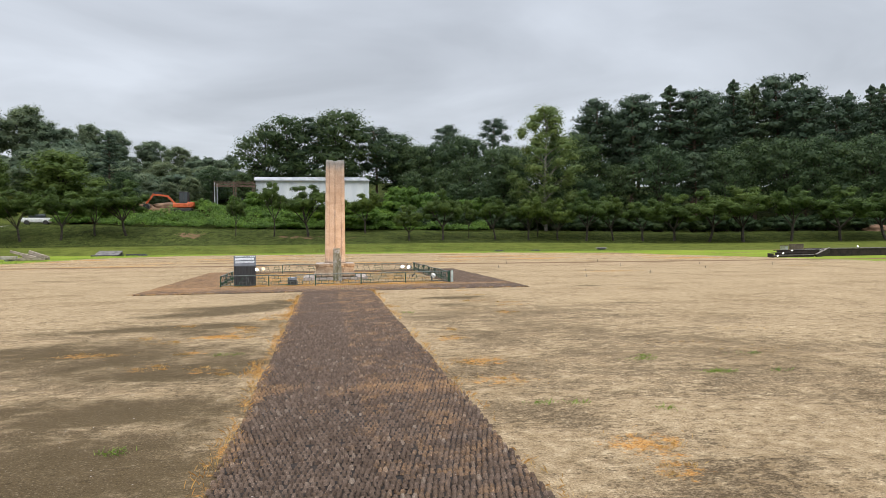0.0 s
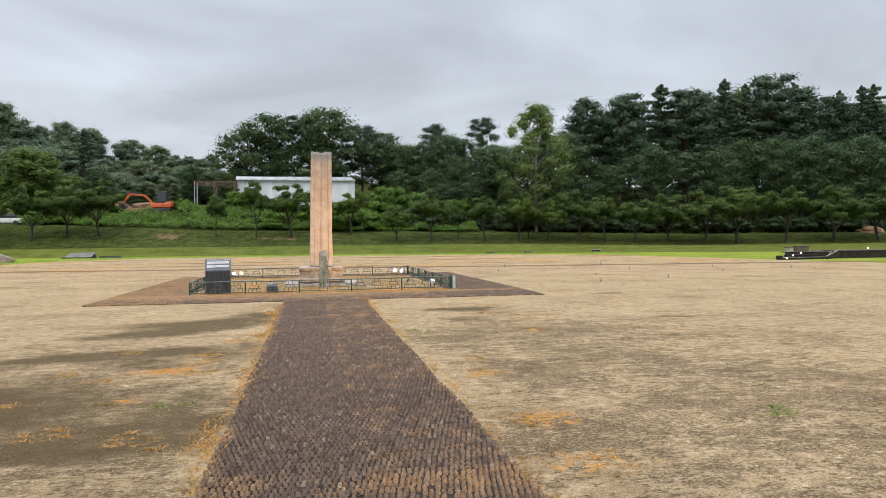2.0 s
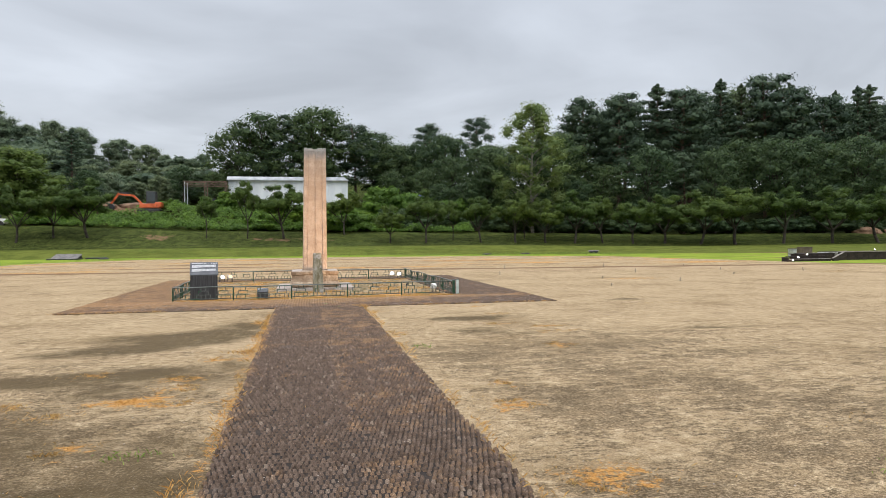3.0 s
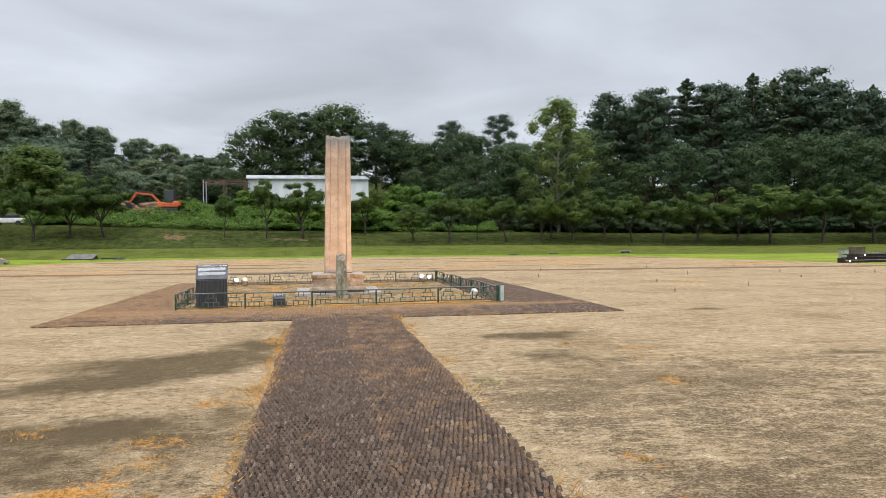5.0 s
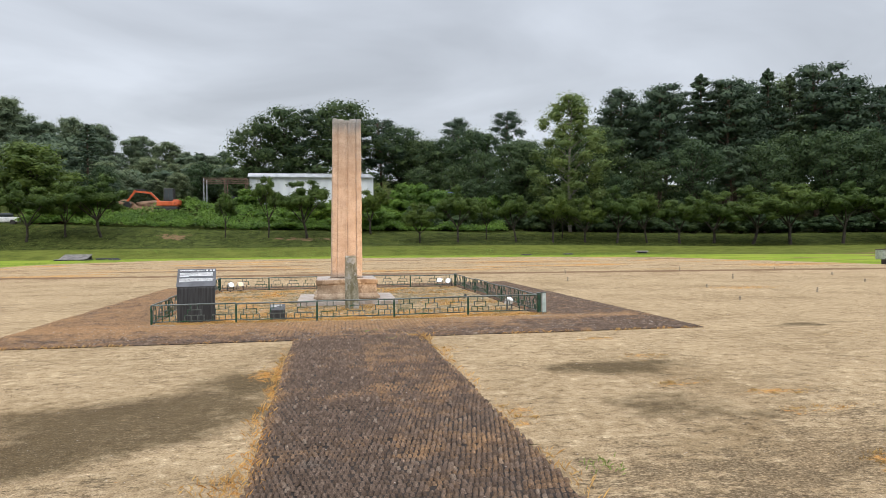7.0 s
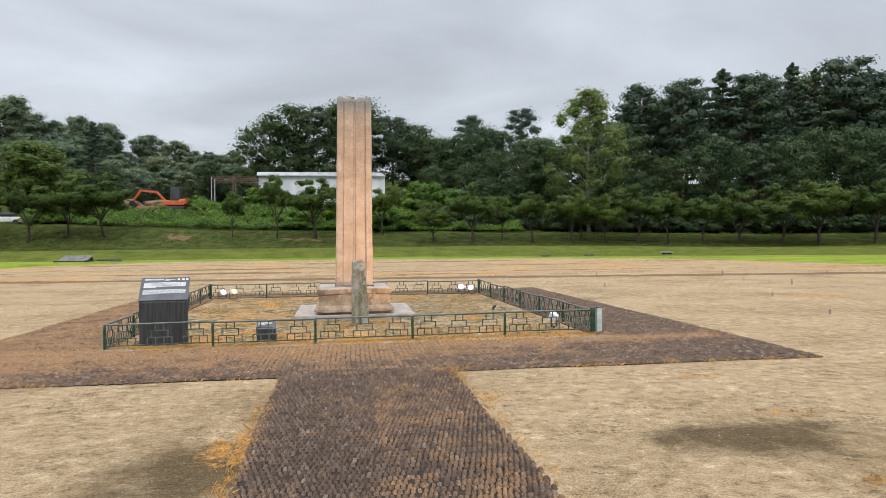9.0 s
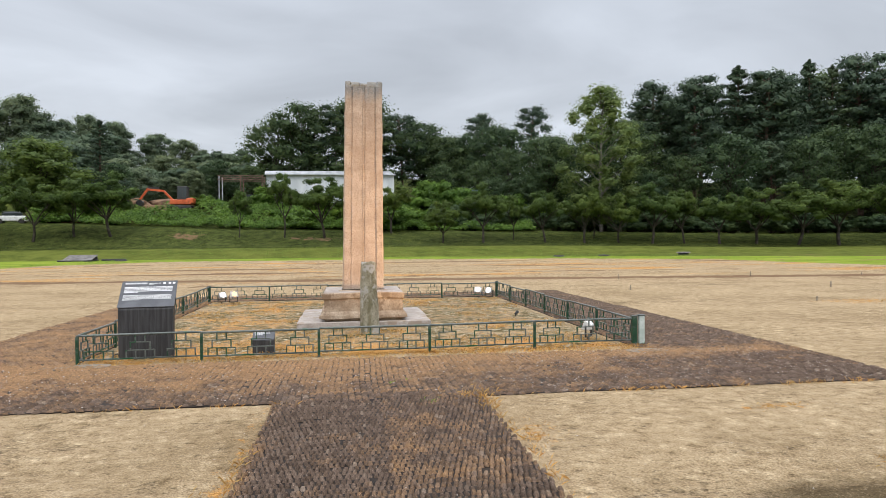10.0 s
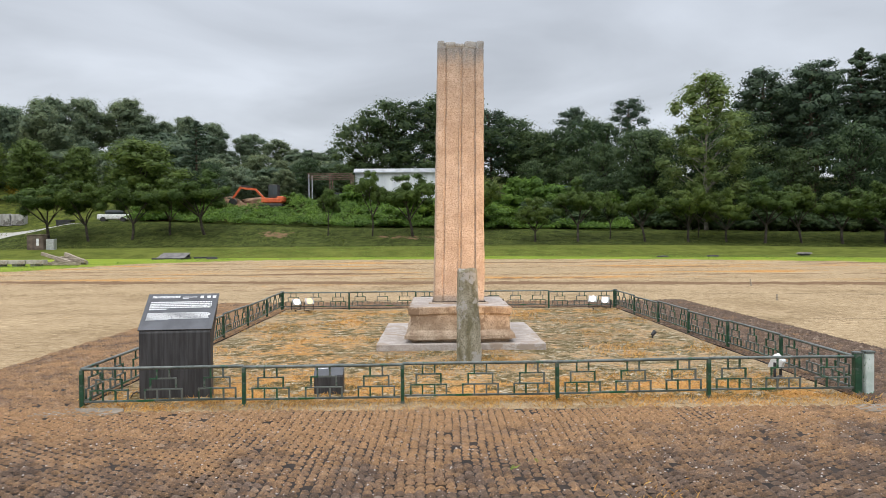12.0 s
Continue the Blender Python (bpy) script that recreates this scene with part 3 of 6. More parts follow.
    for cx, cy, rx, ry, turn, k in ((-1.9, 15.8, 1.5, 0.95, 15, 1.0), (-1.0, 17.3, 0.5, 0.9, -20, 0.95), (-2.9, 14.6, 1.3, 0.5, 12, 0.8), (-2.9, 12.6, 2.2, 0.5, 14, 0.85), (-1.9, 6.55, 1.7, 0.5, -6, 0.95), (-2.6, 5.4, 2.2, 0.8, 0, 0.8),
                                    (-1.5, 4.5, 1.3, 0.7, 0, 0.85), (-2.3, 9.2, 2.0, 1.2, 0, 0.66), (-1.5, 8.1, 1.3, 0.8, 0, 0.45), (-1.7, 11.9, 1.5, 0.9, 10, 0.58), (-3.9, 10.3, 1.8, 0.9, 8, 0.7), (-4.6, 7.4, 1.8, 1.2, 0, 0.55), (-1.3, 3.4, 1.4, 0.7, 0, 0.6), (3.05, 17.25, 0.8, 0.42, -8, 1.0), (3.6, 17.5, 0.9, 0.25, -5, 0.7), (2.75, 15.5, 0.65, 0.4, 5, 0.8),
                                    (3.3, 15.0, 0.8, 0.25, 0, 0.6), (6.8, 14.8, 1.6, 0.22, -8, 0.6), (7.7, 20.3, 0.9, 0.25, 0, 0.75), (9.0, 12.4, 1.0, 0.15, 0, 0.6), (4.6, 16.4, 0.9, 0.2, 0, 0.5), (9.5, 20.5, 1.6, 0.25, 0, 0.4), (-11, 29, 3.5, 0.5, 0, 0.5), (15, 27, 2.5, 0.35, 0, 0.45)):
        wet += k * blob(X, Y, cx, cy, rx, ry, turn)
    put("wet", wet)
    th = inside * (0.47 + 0.55 * blob(X, Y, 0.3, 23.2, 5.5, 0.9) + 0.2 * blob(X, Y, -2, 27, 1.2, 4) + 0.25 * blob(X, Y, 0.3, 31.6, 5.5, 0.8)) + 0.35 * blob(X, Y, 0.33, 22.6, 4.8, 0.35)
    for cx, cy, rx, ry, k in THATCH:
        th += 1.08 * k * blob(X, Y, cx, cy, rx, ry)
    for side in (-0.74, 1.30):
        th += 0.50 * np.exp(-((X - side) / 0.10) ** 2) * (Y < 20.5) * (1.0 if side < 0 else 0.7)
    th += (0.31 + 0.95 * np.clip(streak[1], -0.4, 1)) * smoothstep(34, 46, Y) * (1 - smoothstep(62, 69, Y)) - 0.12
    put("thatch", th)
    edge = np.interp(X, [-60, -30, -22.6, -20, -13, 5, 17, 25.4, 27], [44, 48, 53, 63, 68.6, 67.5, 64.5, 59.6, 58])
    right = np.interp(Y, [-40, 34, 49, 59.6, 64.5], [33, 30.6, 28.5, 25.4, 17])
    lawn = 0.5 + 0.5 * np.clip(np.maximum((Y - edge) / 2.5, (X - right) / 1.2), -1, 1)
    put("lawn", lawn)
    put("olive", 0.5 + 0.5 * np.clip((Y - 74.3 + 0.4 * np.maximum(X - 8, 0)) / 1.0, -1, 1))
    put("rough", 0.5 + 0.5 * np.clip((Y - 83.6) / 0.8, -1, 1) * (1 - smoothstep(-40, -44, X) * (Y > 96)))
    soil = 0.6 * blob(X, Y, -16.5, 88.8, 2.2, 1.6) + 0.5 * blob(X, Y, -2, 88, 8, 1.2) + 0.7 * blob(X, Y, -24, 103, 4, 4) + 0.75 * blob(X, Y, -33, 96.5, 5, 1.5)
    soil += 1.05 * np.clip(streak[2] - 0.1, 0, 1) * smoothstep(34, 42, Y) + 0.9 * np.exp(-((Y - 41.5 + 0.13 * X) / 1.0) ** 2) * (np.abs(X) < 60) + 0.5 * np.exp(-((Y - 47.5 + 0.1 * X) / 0.8) ** 2) + 0.42 * np.exp(-((Y - 54.5 - 0.05 * X) / 1.2) ** 2) + 0.3 * np.exp(-((Y - 61) / 1.5) ** 2)
    put("soil", soil)
    put("gravel", (0.5 + 0.5 * np.clip((3.0 - np.abs(Y - 95 - 0.35 * (X + 40))) / 0.4, -1, 1)) * (X < -38))
    ob = new("ground", me)
    return tagged(ob, "pale sandy field with damp stains, mown lawn and grass bank", "ground", kind="structure")


GROUND = ground()


def on_ground(x, y):
    return float(height(x, y))


# ---- the coir matting: a path and a square apron round the fence ----
PATH = (-0.72, 1.27, -3.0, 20.35)
APRON = (-5.38, 6.1, 20.35, 33.75)
PEN = (-3.4, 4.0, 22.75, 32.2)


def knot_shape(full, arch_y):
    """One raised turn of cord as a grid of unit points: an arch along the cord, rounded across it."""
    along = [(-1, 0.0), (-0.6, 0.75), (0.0, 1.0), (0.6, 0.75), (1, 0.0)] if full else [(-1, 0.1), (0.0, 1.0), (1, 0.1)]
    across = [(-1, 0.0), (-0.52, 0.86), (0.52, 0.86), (1, 0.0)] if full else [(-1, 0.0), (-0.5, 0.9), (0.5, 0.9), (1, 0.0)]
    pts, faces = [], []
    for v, hv in along:
        for u, hu in across:
            w = u * (1.0 - 0.16 * v * v)
            pts.append((w, v, hv * hu) if arch_y else (v, w, hv * hu))
    k = len(across)
    for i in range(len(along) - 1):
        for j in range(k - 1):
            q = (i * k + j, i * k + j + 1, (i + 1) * k + j + 1, (i + 1) * k + j)
            faces.append(q if arch_y else q[::-1])
    return np.array(pts), np.array(faces)


def matting(name, rects, along_y, label):
    """Plain-woven matting: a backing sheet in the dark of the gaps, and the raised turns of its thick cord, each row
    set off by half a turn.
    """
    pw, pl = (0.038, 0.082) if along_y else (0.064, 0.078)
    rng = np.random.default_rng(4 if along_y else 5)
    cs = []
    for x0, x1, y0, y1 in rects:
        us, vs = np.arange(x0 + pw / 2, x1, pw), np.arange(y0 + pl / 2, y1, pl)
        U, V = np.meshgrid(us, vs)
        if along_y:
            U = U + (np.arange(len(vs)) % 2)[:, None] * pw / 2
        else:
            V = V + (np.round(us / pw).astype(int) % 2)[None, :] * pl / 2
        cs.append(np.stack([U.ravel(), V.ravel()], -1))
    c = np.concatenate(cs)
    wav = np.array([noise.noise(Vector((a * 1.6, b * 1.6, 3))) + 0.6 * noise.noise(Vector((a * 7, b * 7, 8))) for a, b in c])
    inside = np.zeros(len(c), bool)
    for x0, x1, y0, y1 in rects:
        inside |= (c[:, 0] > x0 + 0.02 * wav) & (c[:, 0] < x1 + 0.02 * wav) & (c[:, 1] > y0) & (c[:, 1] < y1 + 0.04 * wav)
    keep = inside & (rng.random(len(c)) > 0.012)
    c, wav = c[keep], wav[keep]
    n = len(c)
    a = (0.0160 if along_y else 0.0325) * (0.9 + 0.22 * rng.random(n))
    b = (0.0325 if along_y else 0.0240) * (0.88 + 0.24 * rng.random(n))
    h = (0.024 if along_y else 0.020) + 0.010 * rng.random(n)
    turn = rng.normal(0, 0.13 if along_y else 0.07, n)
    # the cord wanders a little from row to row
    c = c + rng.normal(0, 0.003, c.shape) + 0.012 * np.stack([np.sin(c[:, 1] * 2.3), np.sin(c[:, 0] * 3.1)], -1)
    lean = rng.normal(0, 0.004, (n, 2))
    base = 0.010 + 0.010 * wav
    if along_y:
        rusty = 0.16 + 0.34 * np.exp(-((c[:, 1] - 6.9) / 0.3) ** 2) + 0.16 * np.exp(-((c[:, 1] - 14.6) / 0.4) ** 2) + 0.34 * np.exp(-((c[:, 0] + 0.7) / 0.1) ** 2) + 0.22 * (c[:, 0] > 0.28) + 0.18 * blob(c[:, 0], c[:, 1], 0.3, 18.6, 0.7, 1.0) + 0.24 * blob(c[:, 0], c[:, 1], 0.2, 16.5, 1.0, 0.35)
    else:
        rusty = 0.43 + 0.48 * np.exp(-((c[:, 1] - 22.5) / 0.4) ** 2) + 0.25 * blob(c[:, 0], c[:, 1], -1.2, 21.7, 2.6, 0.7) + 0.16 * (c[:, 0] < -3.4) + 0.12 * (c[:, 1] > 21.2) - 0.14 * (c[:, 0] > 3.2) - 0.12 * (c[:, 0] > 4.4) + 0.3 * blob(c[:, 0], c[:, 1], 0.2, 20.6, 1.1, 0.25)
    rusty = np.clip(rusty, 0, 1)
    # a few turns beside the walk are pieces of their own
    if along_y:
        single = (c[:, 1] > 9.0) & (c[:, 1] < 9.40)
    else:
        single = (c[:, 1] < APRON[2] + 0.32) & (np.abs(c[:, 0] - 0.6) < 2.75)
    near = ~single & (c[:, 1] > 3.4) & (c[:, 1] < 23.0)
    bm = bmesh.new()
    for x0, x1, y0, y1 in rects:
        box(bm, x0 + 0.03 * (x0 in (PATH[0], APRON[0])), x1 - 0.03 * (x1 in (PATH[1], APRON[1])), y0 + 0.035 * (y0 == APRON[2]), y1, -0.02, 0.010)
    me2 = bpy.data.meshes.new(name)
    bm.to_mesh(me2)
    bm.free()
    me2.materials.append(MAT_SHADED_BACKING)
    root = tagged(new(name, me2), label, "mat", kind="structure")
    for pick, full in ((near, True), (~near & ~single, False)):
        k = int(pick.sum())
        if not k:
            continue
        P, Q = knot_shape(full, along_y)
        du, dv = P[None, :, 0] * a[pick, None], P[None, :, 1] * b[pick, None]
        ct, st = np.cos(turn[pick])[:, None], np.sin(turn[pick])[:, None]
        V = np.stack([c[pick, 0, None] + du * ct - dv * st + lean[pick, 0, None] * P[None, :, 2], c[pick, 1, None] + du * st + dv * ct + lean[pick, 1, None] * P[None, :, 2], base[pick, None] + h[pick, None] * P[None, :, 2]], -1)
        F = (np.arange(k)[:, None, None] * len(P) + Q[None]).reshape(-1, 4)
        me = bpy.data.meshes.new("woven_cord")
        me.vertices.add(k * len(P))
        me.vertices.foreach_set("co", V.astype(np.float32).reshape(-1))
        me.loops.add(4 * len(F))
        me.loops.foreach_set("vertex_index", F.astype(np.int32).reshape(-1))
        me.polygons.add(len(F))
        me.polygons.foreach_set("loop_start", np.arange(0, 4 * len(F), 4, dtype=np.int32))
        me.materials.append(MAT_WEAVE)
        me.update(calc_edges=True)
        me.shade_smooth()
        at = me.attributes.new("rusty", "FLOAT", "POINT")
        at.data.foreach_set("value", np.repeat(rusty[pick], len(P)).astype(np.float32))
        mesh_part("woven_cord", me, root, "rough dark brown woven coir cord", "stuff")
    P, Q = knot_shape(True, along_y)
    km = mesh_of("cord_knot", P, Q.tolist(), MAT_WEAVE, True)
    at = km.attributes.new("rusty", "FLOAT", "POINT")
    at.data.foreach_set("value", [0.2 if along_y else 0.38] * len(P))
    for q in np.nonzero(single)[0]:
        kn = new("cord_knot", km)
        kn.parent = root
        kn.matrix_basis = pose(c[q, 0], c[q, 1], base[q], 0, 0, math.degrees(turn[q])) @ Matrix.Diagonal((a[q], b[q], h[q], 1))
    return root


matting("pavement_path", [PATH], True, "dark brown woven coir matting laid as a path over sand")
matting("pavement_apron", [(APRON[0], APRON[1], APRON[2], PEN[2]), (APRON[0], PEN[0], PEN[2], APRON[3]), (PEN[1], APRON[1], PEN[2], APRON[3]), (PEN[0], PEN[1], PEN[3], APRON[3])], False, "rust-stained woven coir matting laid round the fenced monument")

# ---- the monument ----


def pillar():
    root = thing("stone_pillar", (0.30, 27.22, 0.60), label="tall tapering orange-pink granite flagpole support with carved bands", category="monument")
    # plan: a front face with two shallow grooves and raised rims, swept up with a taper and rounded shoulders
    w, d, H = 0.388, 0.24, 3.92
    front = [(-1, -0.72), (-0.96, -0.97), (-0.93, -1.0), (-0.66, -1.0), (-0.65, -0.90), (-0.60, -0.90), (-0.575, -0.955), (-0.06, -0.955), (-0.045, -1.0), (0.0, -1.0), (0.02, -0.90), (0.065, -0.90), (0.09, -0.955),
             (0.57, -0.955), (0.59, -0.90), (0.64, -0.90), (0.66, -1.0), (0.93, -1.0), (0.96, -0.97), (1, -0.72)]
    back = [(-x, -y) for x, y in front]
    ring = front + back
    levels = 60
    bm = bmesh.new()
    rows = []
    for i in range(levels + 1):
        t = i / levels
        s = 1.0 - 0.09 * t
        inset = 0.0
        if t > 0.985:
            inset = (t - 0.985) / 0.015 * 0.03
        row = []
        for x, y in ring:
            p = Vector((x * w * s - math.copysign(inset, x), y * d * (1 - 0.05 * t) - math.copysign(inset, y), t * H))
            p.x += 0.0125 * p.z
            p += noise.noise_vector(p * 2.2) * 0.008 + noise.noise_vector(p * 9) * 0.006
            row.append(bm.verts.new(p))
        rows.append(row)
    n = len(ring)
    for a, b in zip(rows, rows[1:]):
        for j in range(n):
            bm.faces.new((a[j], a[(j + 1) % n], b[(j + 1) % n], b[j]))
    bm.faces.new(rows[-1])
    bm.faces.new(list(reversed(rows[0])))
    part("shaft", bm, MAT_GRANITE, root)
    # worn crown with a notch between two shoulders, greyed for fading lamp light
    bm = bmesh.new()
    for x0, x1, z1, mid in ((-0.352, -0.24, 3.975, 0), (-0.245, -0.075, 3.955, 0), (-0.085, 0.06, 3.932, 0), (0.05, 0.235, 3.960, 0), (0.23, 0.352, 3.975, 0)):
        box(bm, x0 + 0.049, x1 + 0.049, -0.222, 0.222, 3.85, z1, 0.036)
    bmesh.ops.subdivide_edges(bm, edges=bm.edges[:], cuts=1)
    roughen(bm, 0.012, 8)
    part("crown", bm, MAT_GRANITE_TOP, root, "notched top, painted grey where the lamp light fades")
    bm = bmesh.new()
    box(bm, -0.405, 0.405, -0.26, 0.26, -0.012, 0.022, 0.006)
    part("socket", bm, MAT_DARK, root, "dark joint at the foot of the pillar")
    return root


def pedestal():
    root = thing("pedestal", (0.29, 27.22, 0.12), label="weathered granite pedestal with moulded foot under the pillar", category="pedestal")
    # moulded profile: foot, sloped moulding, die, projecting cap
    prof = [(0.69, 0.85, -0.04), (0.70, 0.86, 0.0), (0.735, 0.90, 0.004), (0.74, 0.905, 0.022), (0.79, 0.95, 0.026), (0.785, 0.945, 0.075), (0.74, 0.915, 0.125), (0.725, 0.90, 0.135), (0.712, 0.888, 0.15), (0.705, 0.88, 0.33), (0.705, 0.88, 0.36), (0.732, 0.905, 0.385), (0.735, 0.915, 0.47), (0.715, 0.9, 0.485)]
    bm = bmesh.new()
    rows = []
    for hw, hd, z in prof:
        row = []
        for k in range(4):
            (ax, ay), (bx, by) = [((-1, -1), (1, -1)), ((1, -1), (1, 1)), ((1, 1), (-1, 1)), ((-1, 1), (-1, -1))][k]
            for i in range(16):
                t = i / 16
                p = Vector(((ax + (bx - ax) * t) * hw, (ay + (by - ay) * t) * hd, z))
                p += noise.noise_vector(p * 3.5) * 0.016 + noise.noise_vector(p * 13) * 0.009
                row.append(bm.verts.new(p))
        rows.append(row)
    n = len(rows[0])
    for a, b in zip(rows, rows[1:]):
        for j in range(n):
            bm.faces.new((a[j], a[(j + 1) % n], b[(j + 1) % n], b[j]))
    bm.faces.new(list(reversed(rows[0])))
    part("body", bm, MAT_BASE, root)
    bm = bmesh.new()
    box(bm, -0.72, 0.72, -0.895, 0.895, 0.462, 0.478, 0.008)
    bmesh.ops.subdivide_edges(bm, edges=bm.edges[:], cuts=6, use_grid_fill=True)
    roughen(bm, 0.008, 5)
    part("top", bm, MAT_SLAB, root, "pale worn upper face")
    bm = bmesh.new()
    box(bm, -0.45, 0.45, -0.40, -0.20, 0.47, 0.487, 0.006)
    bmesh.ops.subdivide_edges(bm, edges=bm.edges[:], cuts=4, use_grid_fill=True)
    roughen(bm, 0.006, 9)
    part("ledge", bm, MAT_BASE, root, "raised worn rim round the socket")
    return root


def foot_slab():
    root = thing("foot_slab", (0.31, 27.4, 0.0), label="pale grey granite slabs set flush round the pedestal", category="slab")
    pieces = [(-1.205, 0.02, -1.22, -0.2), (0.024, 1.185, -1.21, -0.16), (-1.205, -0.1, -0.196, 1.33), (-0.096, 1.205, -0.156, 1.33)]
    for x0, x1, y0, y1 in pieces:
        bm = bmesh.new()
        box(bm, x0, x1, y0, y1, -0.03, 0.088, 0.012)
        bmesh.ops.subdivide_edges(bm, edges=[e for e in bm.edges if e.calc_length() > 0.3], cuts=8, use_grid_fill=True)
        roughen(bm, 0.012, 3.0)
        part("slab", bm, MAT_SLAB, root)
    return root


def stone_post():
    bm = bmesh.new()
    rows = []
    for i in range(31):
        t = i / 30
        r = 0.160 - 0.038 * t
        row = []
        for k in range(18):
            a = 2 * math.pi * k / 18
            # squarish round section
            q = (abs(math.cos(a)) ** 4 + abs(math.sin(a)) ** 4) ** -0.25
            rr = r * (0.55 + 0.45 * q)
            z = t * 1.22
            if t > 0.98:
                rr *= 0.93
                z += 0.01 * math.sin(3 * a)
            p = Vector((rr * math.cos(a) - 0.01 * t, rr * math.sin(a), z - 0.04))
            p += noise.noise_vector(p * 4) * 0.013 + noise.noise_vector(p * 17) * 0.006
            row.append(bm.verts.new(p))
        rows.append(row)
    for a, b in zip(rows, rows[1:]):
        for j in range(18):
            bm.faces.new((a[j], a[(j + 1) % 18], b[(j + 1) % 18], b[j]))
    bm.faces.new(rows[-1])
    me = bpy.data.meshes.new("stone_post")
    bm.to_mesh(me); bm.free()
    me.materials.append(MAT_MOSSY)
    me.shade_smooth()
    ob = new("stone_post", me)
    ob.matrix_world = pose(0.365, 25.32, 0.0, 0, -0.6, 14)
    return tagged(ob, "short moss-grown grey stone post standing before the pedestal", "stone post")


pillar(); pedestal(); foot_slab(); stone_post()

# ---- the low fence, panel by panel ----
PANEL = 1.488


def fence_panel():
    """One panel, from its own post to the next: rails and three stepped lattice figures."""
    root = thing("fence_panel", label="low green metal lattice fence panel with worn grey rail", category="fence", group="fence round the monument")
    L = PANEL
    bm = bmesh.new()
    box(bm, -0.018, 0.018, -0.018, 0.018, -0.03, 0.425, 0.004)
    part("post", bm, MAT_GREEN, root)
    bm = bmesh.new()
    rod(bm, (0.0, 0, 0.435), (L, 0, 0.435), 0.0175, sides=12)
    part("top_rail", bm, MAT_RAIL, root, "worn grey-green round rail")
    boxed("bottom_rail", (0.019, L - 0.019, -0.011, 0.011, 0.062, 0.084), MAT_RAIL, root, 0.003)
    for i in range(3):
        c = L * (i + 0.5) / 3
        w = 0.0075
        for sx in (-0.058, 0.058):
            boxed("upper_bar", (c + sx - w, c + sx + w, -w, w, 0.322, 0.42), MAT_GREEN, root, 0)
        boxed("cross_bar", (c - 0.125, c + 0.125, -w - 0.001, w + 0.001, 0.307, 0.322), MAT_GREEN, root, 0)
        for sx in (-0.1175, 0.1175):
            boxed("middle_bar", (c + sx - w, c + sx + w, -w, w, 0.202, 0.307), MAT_GREEN, root, 0)
        boxed("cross_bar", (c - 0.178, c + 0.178, -w - 0.001, w + 0.001, 0.187, 0.202), MAT_GREEN, root, 0)
        for sx in (-0.17, -0.058, 0.058, 0.17):
            boxed("lower_bar", (c + sx - w, c + sx + w, -w, w, 0.084, 0.187), MAT_GREEN, root, 0)
    return root


FL, FR, BR, BL = Vector((-3.365, 22.96, 0.0)), Vector((4.085, 23.24, 0.015)), Vector((3.99, 32.02, 0.02)), Vector((-3.48, 32.02, 0.03))


def fence():
    first = None
    for a, b, n in ((FL, FR, 5), (FR, BR, 6), (BR, BL, 5), (BL, FL, 6)):
        d = b - a
        yaw = math.degrees(math.atan2(d.y, d.x))
        for i in range(n):
            p = a + d * (i / n)
            lift = 0.012 * math.sin(3.1 * i + a.x)
            m = pose(p.x, p.y, p.z + lift, 0.0, 0.35 * math.sin(2.3 * i + a.y), yaw) @ Matrix.Diagonal((d.length / n / PANEL, 1, 0.845, 1))
            if first is None:
                first = fence_panel()
                first.matrix_world = m
            else:
                ob = copy_thing(first, Matrix.Identity(4))
                ob.matrix_basis = m
    for p, name in ((FR, "corner"), (BR, "corner"), (BL, "corner")):
        root = thing("corner_post", (p.x, p.y, 0), label="stout green metal corner post of the low fence", category="fence post", group="fence corner posts")
        boxed("post", (-0.034, 0.034, -0.034, 0.034, -0.03, 0.41), MAT_GREEN, root, 0.006)
        boxed("cap", (-0.04, 0.04, -0.04, 0.04, 0.411, 0.425), MAT_RAIL, root, 0.004)
    root = thing("marker_post", (FR.x + 0.10, FR.y - 0.02, 0), label="pale post with peeling green paint beside the fence corner", category="post")
    boxed("shaft", (-0.042, 0.042, -0.035, 0.035, -0.03, 0.415), MAT_PEEL, root, 0.012)
    boxed("cap", (-0.049, 0.049, -0.042, 0.042, 0.416, 0.438), MAT_RAIL, root, 0.008)


fence()

# ---- signs ----


def text_rows(root, name, y0, y1, z0, z1, x0, x1, rows, gap, height_share, rng, m, last=1.0):
    """Unreadable print: rows of little white bars on the sloped face (u across, v up the slope)."""
    for r in range(rows):
        v1 = 1 - r / rows
        h = height_share / rows
        bm = bmesh.new()
        u = 0.0
        end = last if r == rows - 1 else 1.0 - 0.04 * rng.random()
        while u < end:
            w = 0.012 + 0.03 * rng.random()
            w = min(w, end - u)
            xa, xb = x0 + (x1 - x0) * u, x0 + (x1 - x0) * (u + w)
            va = z0 + (z1 - z0) * (v1 - h)
            vb = z0 + (z1 - z0) * v1
            box(bm, xa, xb, va, vb, 0.0005, 0.0022)
            u += w + gap
        bmesh.ops.transform(bm, matrix=m, verts=bm.verts)
        part(name, bm, MAT_PRINT, root, "row of small white print")


